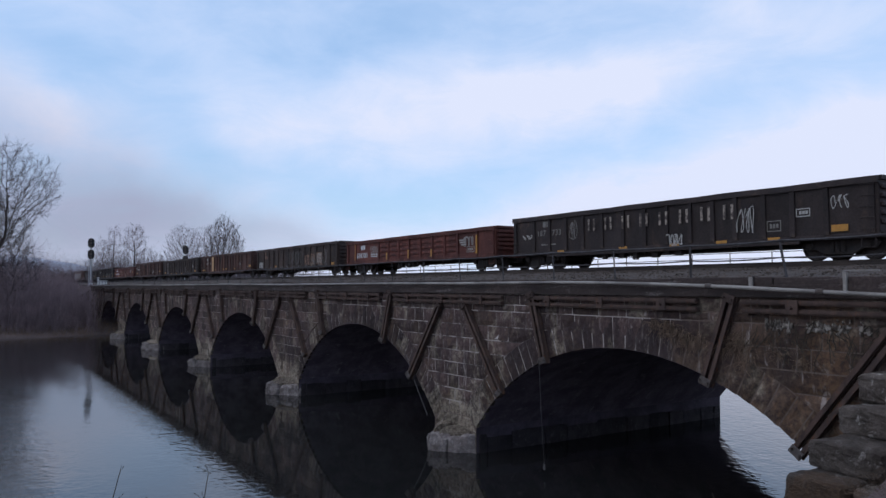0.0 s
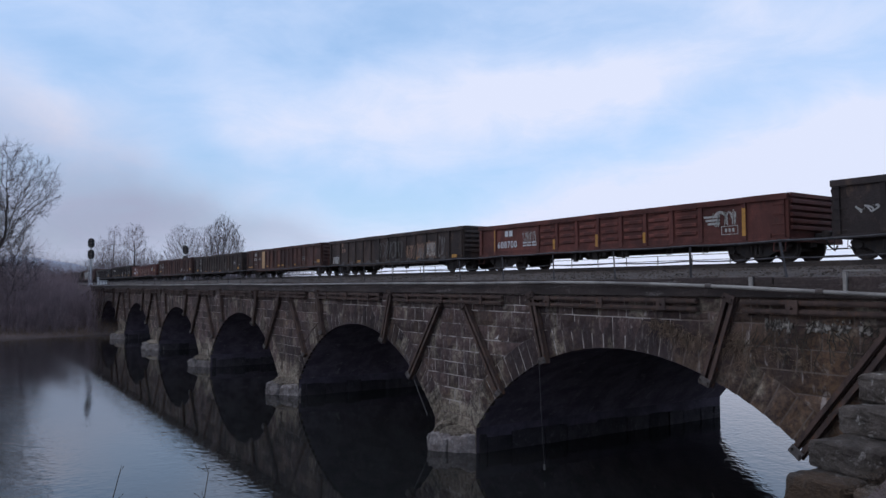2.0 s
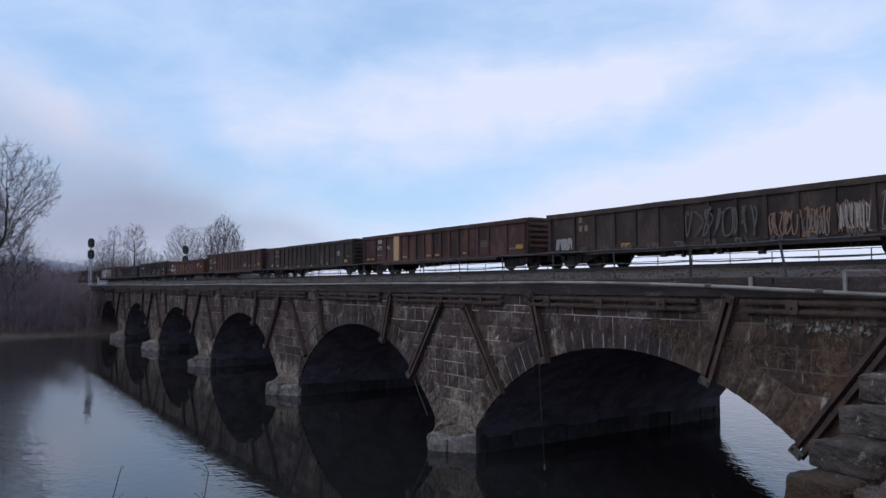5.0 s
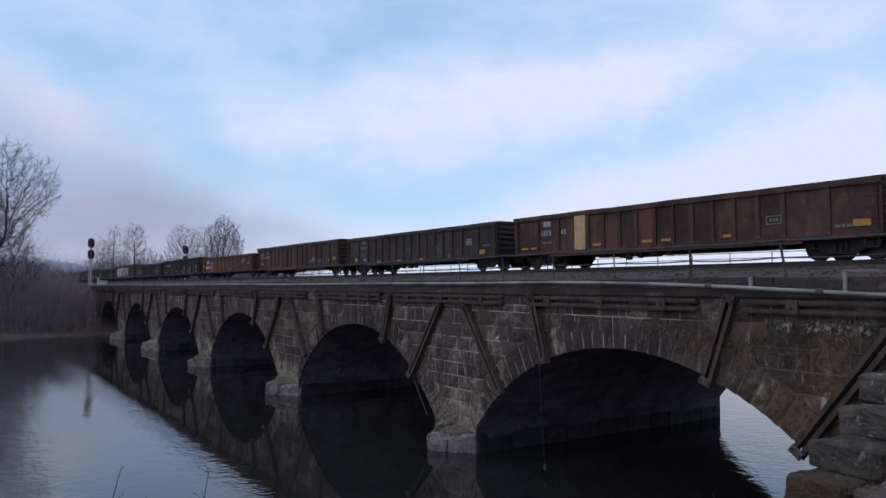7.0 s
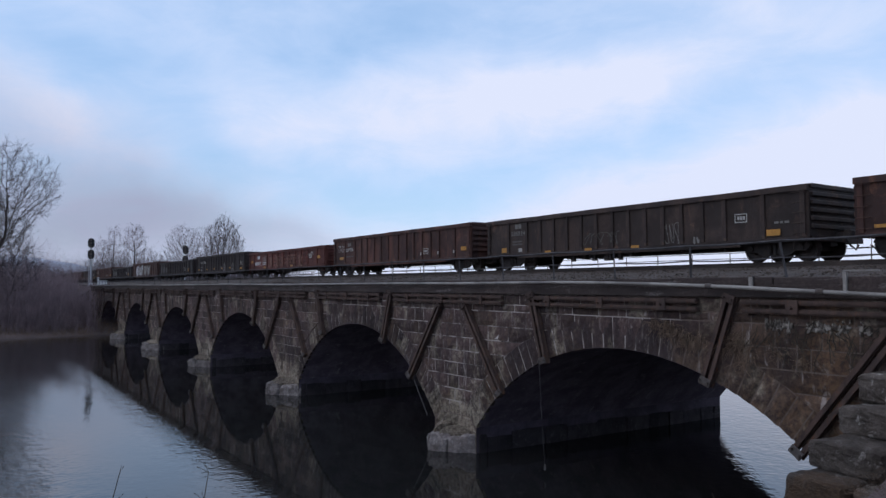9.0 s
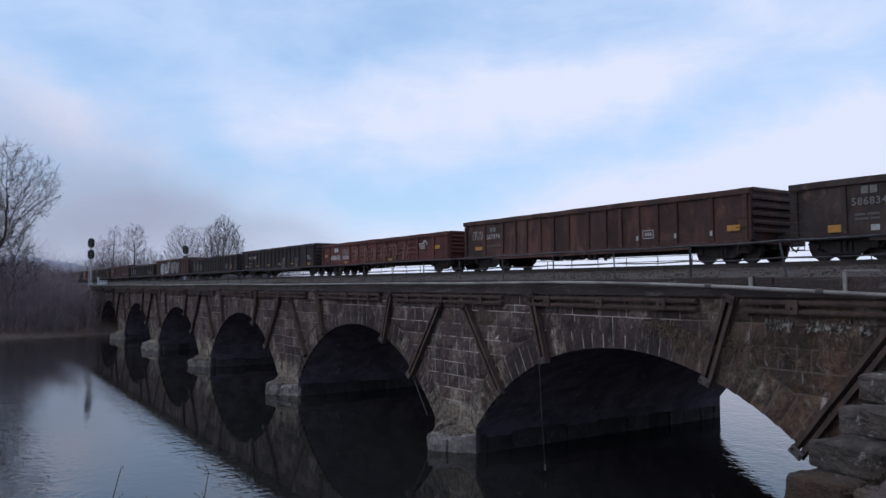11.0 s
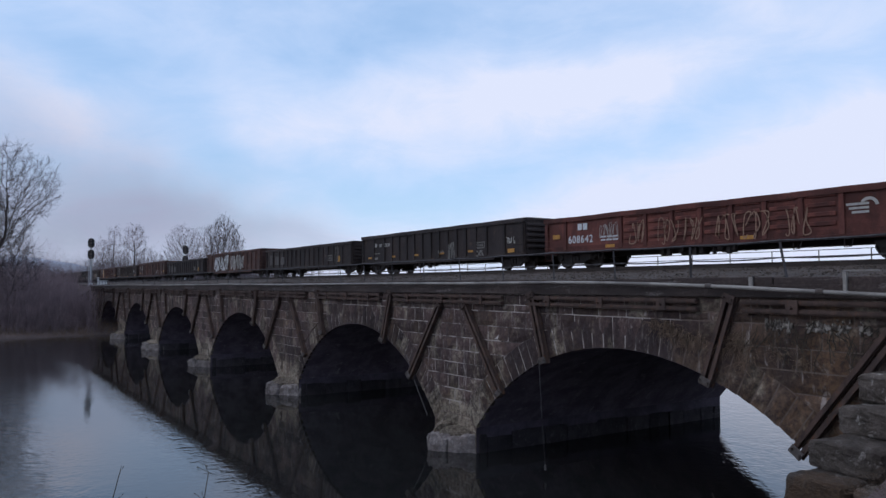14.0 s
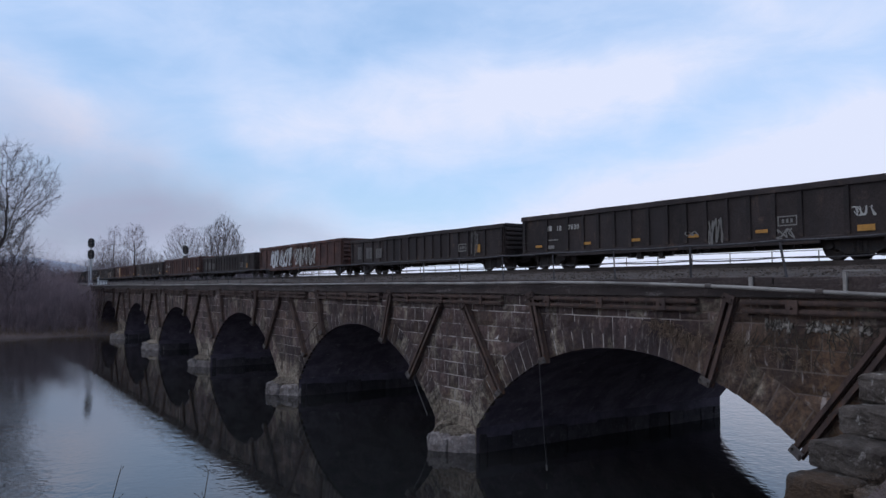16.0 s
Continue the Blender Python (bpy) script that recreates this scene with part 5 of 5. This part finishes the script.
make_signal(-109.5, 14.6, 12.35, 5.9)
make_signal(-112.2, 27.6, 11.9, 5.6)
cab = empty("equipment_cabinet", pose(-103.2, 15.2, 5.95), label="small pale trackside equipment cabinet", category="cabinet")
bm = bmesh.new()
box(bm, -0.4, 0.4, -0.45, 0.45, 0, 0.6, 0.03)
part("body", bm, MAT["white"], cab)
bm = bmesh.new()
box(bm, -0.45, 0.45, -0.5, 0.5, 0.604, 0.66, 0.02)
part("lid", bm, MAT["silver"], cab)
mk = empty("marker_post", pose(-101.0, 14.35, 5.92), label="short white marker post at the deck end", category="marker post")
bm = bmesh.new()
rod(bm, (0, 0, 0), (0, 0, 1.05), 0.11, 0.1, 8)
part("post", bm, MAT["white"], mk)

# ---------------------------------------------------------------- rope and loose cable
rope = empty("hanging_rope", pose(-16.4, FACE - 0.08, 3.68), label="thin grey rope hanging below the arch", category="rope")
bm = bmesh.new()
tube(bm, [(0, 0, 0), (0.03, 0, -0.7), (0.08, 0, -1.5), (0.13, 0, -2.2), (0.19, 0, -2.85)], 0.005, 5)
part("line", bm, MAT["rope"], rope)
bm = bmesh.new()
rod(bm, (0.185, 0, -2.83), (0.195, 0, -2.98), 0.03, 0.03, 6)
part("knot", bm, MAT["rope"], rope)
cable = empty("loose_cable", pose(-23.9, FACE - 0.12, 3.35), label="loose grey cable drooping from a brace into the arch", category="cable")
bm = bmesh.new()
tube(bm, [(0, 0, 0), (0.5, 0, -0.75), (1.0, 0.05, -1.5), (1.35, 0.1, -2.05)], 0.011, 5)
part("line", bm, MAT["rope"], cable)


# ---------------------------------------------------------------- growth and deposits on the stone
def tuft(x, z, w, h, count, seed):
    r = random.Random(seed)
    bm = bmesh.new()
    for _ in range(int(0.6 * count)):
        px, pz = x + r.gauss(0, w * 0.55), z + r.gauss(0, h * 0.22)
        a = Vector((px, FACE - 0.05, pz))
        b = a + Vector((r.gauss(0, 0.12), -r.uniform(0.05, 0.14), r.uniform(-0.05, 0.14)))
        c = b + Vector((r.gauss(0, 0.12), -r.uniform(-0.05, 0.08), -r.uniform(0.06, 0.7 * h)))
        for p, q in ((a, b), (b, c)):
            rod(bm, p, q, 0.0045, 0.003, 3, False)
    return tagged(part("dry_grass_tuft", bm, MAT["dry"]), "dry brown grass tuft hanging from the stone joints", "dry grass", "dry tufts", "stuff")


for k, spot in enumerate(((-12.2, 4.95, 0.1, 0.25, 60), (-11.75, 4.85, 0.2, 0.4, 170), (-11.3, 4.68, 0.18, 0.4, 130), (-10.95, 4.6, 0.08, 0.3, 50), (-9.85, 4.66, 0.16, 0.5, 150), (-9.7, 4.3, 0.1, 0.35, 60), (-10.3, 4.5, 0.1, 0.35, 60), (-8.95, 4.45, 0.06, 0.25, 30), (-8.45, 4.3, 0.08, 0.22, 30))):
    tuft(*spot, k + 1)
r5 = random.Random(55)
bm = bmesh.new()
for k in range(330):
    x, z = -9.25 + 2.25 * r5.random(), 5.06 + r5.gauss(0, 0.055)
    # streaky towards one end, lumpy towards the other
    if noise.noise(Vector((x * 4.2, z * 2.5, 8))) < -0.08:
        continue
    lump = min(1.0, max(0.0, (x + 9.1) / 0.8))
    w, h = r5.uniform(0.006, 0.014 + 0.02 * lump), r5.uniform(0.02, 0.085 - 0.035 * lump)
    poly = [(x + w * math.cos(a) * r5.uniform(0.6, 1), z + h * math.sin(a) * r5.uniform(0.6, 1)) for a in [i * math.pi / 4 for i in range(8)]]
    prism(bm, poly, FACE - 0.1 - r5.uniform(0, 0.016), FACE + 0.01, 0.005)
part("lime_crust", bm, MAT["snow"], viaduct, "white lime crust leaching from a joint")["kind"] = "stuff"

bm = bmesh.new()
for k in range(70):
    x, z = -9.6 + 2.9 * r5.random(), 5.25 - 0.5 * r5.random()
    p = Vector((x, FACE - 0.12, z))
    d = Vector((r5.gauss(0, 0.5), 0, -1)).normalized()
    pts = [p]
    for i in range(r5.randint(3, 7)):
        d = (d + Vector((r5.gauss(0, 0.35), 0, r5.gauss(0, 0.15)))).normalized()
        p = p + d * r5.uniform(0.06, 0.14)
        p.y = FACE - 0.12 - 0.03 * r5.random()
        pts.append(p)
    tube(bm, pts, r5.uniform(0.004, 0.011), 4)
tagged(part("bare_vine", bm, MAT["weed"]), "bare dark vine stems clinging to the abutment stones", "vine", kind="stuff")


# ---- dry litter and grass on the bank behind the wing wall
r6 = random.Random(66)
bm = bmesh.new()
for k in range(900):
    x, y = r6.uniform(-5.3, -3.6), r6.uniform(8.4, 12.5)
    a = Vector((x, y, ground_z(x, y) - 0.04))
    b = a + Vector((r6.gauss(0, 0.07), r6.gauss(0, 0.07), r6.uniform(0.02, 0.12)))
    c2 = b + Vector((r6.gauss(0, 0.12), r6.gauss(0, 0.12), r6.uniform(-0.1, 0.06)))
    rod(bm, a, b, 0.0028, 0.002, 3, False)
    rod(bm, b, c2, 0.002, 0.0012, 3, False)
tagged(part("bank_litter", bm, MAT["litter"]), "dry brown grass and litter on the bank by the wing wall", "dry grass", kind="stuff")


# ---- weeds on the near bank
def make_weed(x, y, z, h, seed):
    r = random.Random(seed)
    bm = bmesh.new()
    p, d = Vector((0, 0, 0)), Vector((r.gauss(0, 0.12), r.gauss(0, 0.12), 1)).normalized()
    for s in range(5):
        q = p + d * h / 5
        rod(bm, p, q, 0.0035, 0.003, 4, False)
        if s > 1:
            for k in range(2):
                e = q + Vector((r.gauss(0, 0.03), r.gauss(0, 0.03), r.uniform(0.02, 0.06)))
                rod(bm, q, e, 0.002, 0.0015, 3, False)
                bmesh.ops.create_icosphere(bm, subdivisions=1, radius=r.uniform(0.002, 0.0055), matrix=Matrix.Translation(e))
        p = q
        d = (d + Vector((r.gauss(0, 0.1), r.gauss(0, 0.1), 0))).normalized()
    ob = part("weed", bm, MAT["weed"])
    ob.matrix_basis = pose(x, y, z)
    return tagged(ob, "thin dry weed stem with seed heads", "weed", "weeds")


for args in ((-5.5, 0.78, 3.58, 1.05, 1), (-4.74, 1.1, 3.85, 0.84, 2), (-4.72, 1.18, 3.85, 0.86, 3), (-2.88, 3.9, 3.9, 0.7, 6), (-2.94, 3.84, 3.9, 0.62, 7), (-5.3, 6.55, 2.9, 0.35, 4), (-5.25, 6.75, 2.85, 0.38, 5)):
    make_weed(*args)


# ---------------------------------------------------------------- sky backdrop and far hill
def direction(az, el):
    a, e = radians(az), radians(el)
    return Vector((-math.cos(a) * math.cos(e), math.sin(a) * math.cos(e), math.sin(e)))


def make_clouds():
    mat = bpy.data.materials.new("thin_morning_cloud")
    mat.use_nodes = True
    nt = mat.node_tree
    nt.nodes.clear()
    links = nt.links
    out = nt.nodes.new("ShaderNodeOutputMaterial")
    co = coords(nt)
    norm = nt.nodes.new("ShaderNodeVectorMath")
    norm.operation = "NORMALIZE"
    links.new(co, norm.inputs[0])
    d = norm.outputs[0]
    warp = nt.nodes.new("ShaderNodeTexNoise")
    warp.inputs["Scale"].default_value, warp.inputs["Detail"].default_value = 6.0, 6
    links.new(d, warp.inputs["Vector"])
    sub = nt.nodes.new("ShaderNodeVectorMath")
    sub.operation = "MULTIPLY_ADD"
    links.new(warp.outputs["Color"], sub.inputs[0])
    sub.inputs[1].default_value = (0.1, 0.1, 0.09)
    sub.inputs[2].default_value = (-0.05, -0.05, -0.045)
    add = nt.nodes.new("ShaderNodeVectorMath")
    add.operation = "ADD"
    links.new(d, add.inputs[0])
    links.new(sub.outputs[0], add.inputs[1])
    dw = add.outputs[0]

    def math_node(op, a, b=None):
        n = nt.nodes.new("ShaderNodeMath")
        n.operation = op
        for i, v in enumerate((a, b)):
            if v is None:
                continue
            if isinstance(v, (int, float)):
                n.inputs[i].default_value = v
            else:
                links.new(v, n.inputs[i])
        return n.outputs[0]

    def dot(vec):
        n = nt.nodes.new("ShaderNodeVectorMath")
        n.operation = "DOT_PRODUCT"
        links.new(dw, n.inputs[0])
        n.inputs[1].default_value = vec
        return n.outputs["Value"]

    def blob(az, el, w, h, tilt):
        """A soft oval in the sky: 1 in its middle, 0 outside."""
        c = direction(az, el)
        right = Vector((math.sin(radians(az)), math.cos(radians(az)), 0))
        up = right.cross(-c).normalized() * -1
        if up.z < 0:
            up = -up
        t = radians(tilt)
        a, b = right * math.cos(t) + up * math.sin(t), up * math.cos(t) - right * math.sin(t)
        s = math_node("ADD", math_node("POWER", math_node("DIVIDE", dot(a), math.sin(radians(w))), 2.0), math_node("POWER", math_node("DIVIDE", dot(b), math.sin(radians(h))), 2.0))
        front = math_node("GREATER_THAN", dot(c), 0.0)
        return math_node("MULTIPLY", math_node("EXPONENT", math_node("MULTIPLY", s, -1.0)), front)

    def total(items):
        acc = None
        for strength, args in items:
            v = math_node("MULTIPLY", blob(*args), strength)
            acc = v if acc is None else math_node("ADD", acc, v)
        return acc

    holes = total(CLOUD_GAPS)
    grey = total(CLOUD_GREY)
    soft = noise_tex(nt, d, 2.2, 4, 0.5)
    split = nt.nodes.new("ShaderNodeSeparateXYZ")
    links.new(d, split.inputs[0])
    # open sky at middle height; unseen fuller cloud added overhead to whiten the light
    height = math_node("SUBTRACT", ramp(nt, split.outputs[2], 0.05, 0.3, 0.12, 0.62), ramp(nt, split.outputs[2], 0.55, 0.85, 0.0, 0.5))
    wisp = math_node("ADD", ramp(nt, soft, 0.25, 0.75, -0.22, 0.22), ramp(nt, noise_tex(nt, d, 7.0, 7, 0.6, (1, 1, 2.5), 0.4), 0.25, 0.75, -0.2, 0.2))
    gap = math_node("ADD", math_node("SUBTRACT", math_node("ADD", holes, height), total(CLOUD_BANKS)), wisp)
    gap = math_node("MAXIMUM", math_node("MINIMUM", gap, 1.0), 0.0)
    white = nt.nodes.new("ShaderNodeEmission")
    thin = mix_rgb(nt, gap, CLOUD_WHITE, CLOUD_THIN)
    tone = mix_rgb(nt, math_node("MINIMUM", grey, 1.0), thin, CLOUD_DARK)
    links.new(tone, white.inputs["Color"])
    clear = nt.nodes.new("ShaderNodeBsdfTransparent")
    mx = nt.nodes.new("ShaderNodeMixShader")
    links.new(math_node("MULTIPLY", gap, 0.5), mx.inputs[0])
    links.new(white.outputs[0], mx.inputs[1])
    links.new(clear.outputs[0], mx.inputs[2])
    links.new(mx.outputs[0], out.inputs[0])
    mat.cycles.emission_sampling = "NONE"
    bm = bmesh.new()
    n, m = 64, 16
    rows = []
    for j in range(m):
        el = radians(-3 + 93 * j / m)
        rows.append([bm.verts.new((3200 * math.cos(2 * math.pi * i / n) * math.cos(el), 3200 * math.sin(2 * math.pi * i / n) * math.cos(el), 3200 * math.sin(el))) for i in range(n)])
    cap = bm.verts.new((0, 0, 3200))
    for a, b in zip(rows, rows[1:]):
        for i in range(n):
            bm.faces.new((a[i], b[i], b[(i + 1) % n], a[(i + 1) % n]))
    for i in range(n):
        bm.faces.new((rows[-1][i], cap, rows[-1][(i + 1) % n]))
    for f in bm.faces:
        f.smooth = True
    ob = part("cloud_backdrop", bm, mat)
    ob.visible_shadow = True
    return tagged(ob, "pale broken cloud drifting over a blue sky", "sky", kind="structure")


CLOUD_WHITE, CLOUD_THIN, CLOUD_DARK = (0.74, 0.8, 0.995), (0.5, 0.755, 1.17), (0.225, 0.23, 0.365)
CLOUD_GAPS = [(0.3, (24.9, 18.1, 9.3, 3.9, -5)), (0.35, (11.1, 11.4, 5.3, 2.4, -35)), (0.5, (25.0, 7.0, 8.5, 2.2, -6)), (0.5, (35.4, 7.9, 6.9, 2.2, 12)), (0.3, (47.9, 11.2, 8.9, 2.0, 18)), (0.15, (59.0, 17.5, 8.0, 3.0, 20)), (0.15, (37.2, 20.2, 6.9, 2.0, 10)), (0.35, (6.5, 16.2, 6.0, 1.3, -4)), (0.4, (14.6, 11.0, 2.0, 4.2, 25))]
# last bank, out of view, is added to brighten water beyond the arch
CLOUD_BANKS = [(0.55, (4.5, 12.6, 7.0, 2.4, -12)), (0.62, (35.9, 14.5, 13.4, 3.0, 8)), (0.36, (52.0, 16.7, 13.4, 2.8, 14)), (0.7, (55.7, 6.7, 13.4, 3.0, 12)), (0.35, (17.8, 12.8, 7.3, 2.4, -5)), (0.35, (61.1, 10.6, 8.1, 2.0, 14)), (0.3, (42.3, 4.6, 12.2, 1.6, 5)), (0.7, (78, 13, 14, 7, 10))]
CLOUD_GREY = [(0.42, (5.0, 7.4, 12.5, 5.6, -15)), (0.45, (4.1, 2.9, 10.5, 2.8, -5)), (0.3, (13.9, 4.8, 9.5, 2.6, -18)), (0.15, (21.6, 3.5, 6.1, 1.0, -15))]
clouds = make_clouds()

# far hill: its mist is only a pale surface colour
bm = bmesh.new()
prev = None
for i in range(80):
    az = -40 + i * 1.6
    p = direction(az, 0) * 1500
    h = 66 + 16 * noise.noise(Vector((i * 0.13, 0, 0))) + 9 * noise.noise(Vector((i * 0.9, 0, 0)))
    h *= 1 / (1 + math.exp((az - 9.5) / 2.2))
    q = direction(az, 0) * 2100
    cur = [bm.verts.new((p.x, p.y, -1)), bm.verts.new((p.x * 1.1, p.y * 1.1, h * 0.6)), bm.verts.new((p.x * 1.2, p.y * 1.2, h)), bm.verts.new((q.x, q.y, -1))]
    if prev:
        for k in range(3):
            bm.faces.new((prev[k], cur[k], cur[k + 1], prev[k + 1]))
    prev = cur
tagged(part("far_hill", bm, MAT["haze_hill"]), "low wooded hill far off, mist painted into its pale colour", "hill", kind="structure")

# ---------------------------------------------------------------- face stones of the nearest arches
def rough_face(bm, poly, y0, y1, at):
    """A stone with a rock-hewn front, drawn in at its edges."""
    n, m = 4, 3
    a, b, c, d = [Vector(p) for p in poly]
    grid = []
    for j in range(m + 1):
        row = []
        for i in range(n + 1):
            s, t = i / n, j / m
            p = a.lerp(b, s).lerp(d.lerp(c, s), t)
            edge = i in (0, n) or j in (0, m)
            q = Vector((p.x, 0, p.y)) + at
            h = 0.03 * noise.noise(q * 2.6) + 0.022 * noise.noise(q * 7)
            row.append(bm.verts.new((p.x + 0.01 * noise.noise(q * 5 + Vector((9, 0, 0))), y0 + (0.022 if edge else h - 0.004), p.y + 0.01 * noise.noise(q * 5))))
        grid.append(row)
    for j in range(m):
        for i in range(n):
            bm.faces.new((grid[j][i], grid[j][i + 1], grid[j + 1][i + 1], grid[j + 1][i]))
    rim = grid[0] + [grid[j][n] for j in range(1, m + 1)] + grid[m][n - 1::-1] + [grid[j][0] for j in range(m - 1, 0, -1)]
    back = [bm.verts.new((v.co.x, y1, v.co.z)) for v in rim]
    for i in range(len(rim)):
        k = (i + 1) % len(rim)
        bm.faces.new((rim[k], rim[i], back[i], back[k]))


for poly, y, kind in near_polys:
    bm = bmesh.new()
    cx, cz = sum(p[0] for p in poly) / 4, sum(p[1] for p in poly) / 4
    rough_face(bm, [(p[0] - cx, p[1] - cz) for p in poly], y - FACE, 0.06, Vector((cx, 0, cz)))
    ob = part("stone", bm, MAT[kind], viaduct)
    ob.matrix_basis = pose(cx, FACE, cz)


# ---------------------------------------------------------------- motions
def train_shift(t):
    return 7.58 * t + 0.021 * t * t


def motions():
    steps = [float(i) for i in range(17)]
    for k, car in enumerate(CARS):
        x0 = -19.17 - CAR_PITCH * k
        walk(car, [(t, pose(x0 + train_shift(t), TRACK_Y, RAIL_TOP)) for t in steps])
    # wheels roll on the rails with the train's own travel
    turns = [i / 15 for i in range(241)]
    for car in CARS:
        for truck in car.children:
            for w in truck.children:
                if w.name.startswith("wheelset"):
                    at = w.matrix_basis.translation.copy()
                    walk(w, [(t, pose(at.x, at.y, at.z, 0, math.degrees(train_shift(t) / WHEEL_R), 0)) for t in turns])
    walk(water, [(0.0, pose(0, 0, WATER)), (8.0, pose(-1.2, 0.8, WATER)), (16.0, pose(-2.4, 1.6, WATER))])
    walk(rope, [(t, pose(-16.4, FACE - 0.08, 3.68, 0, a, 0)) for t, a in ((0.0, 0.0), (3.5, -0.1), (7.0, -0.35), (9.0, -0.5), (12.5, -0.7), (14.5, -0.9), (16.0, -2.0))])
    walk(clouds, [(0.0, pose(0, 0, 0)), (16.0, pose(0, 0, 0, 0.2, 0, -1.2))])


motions()
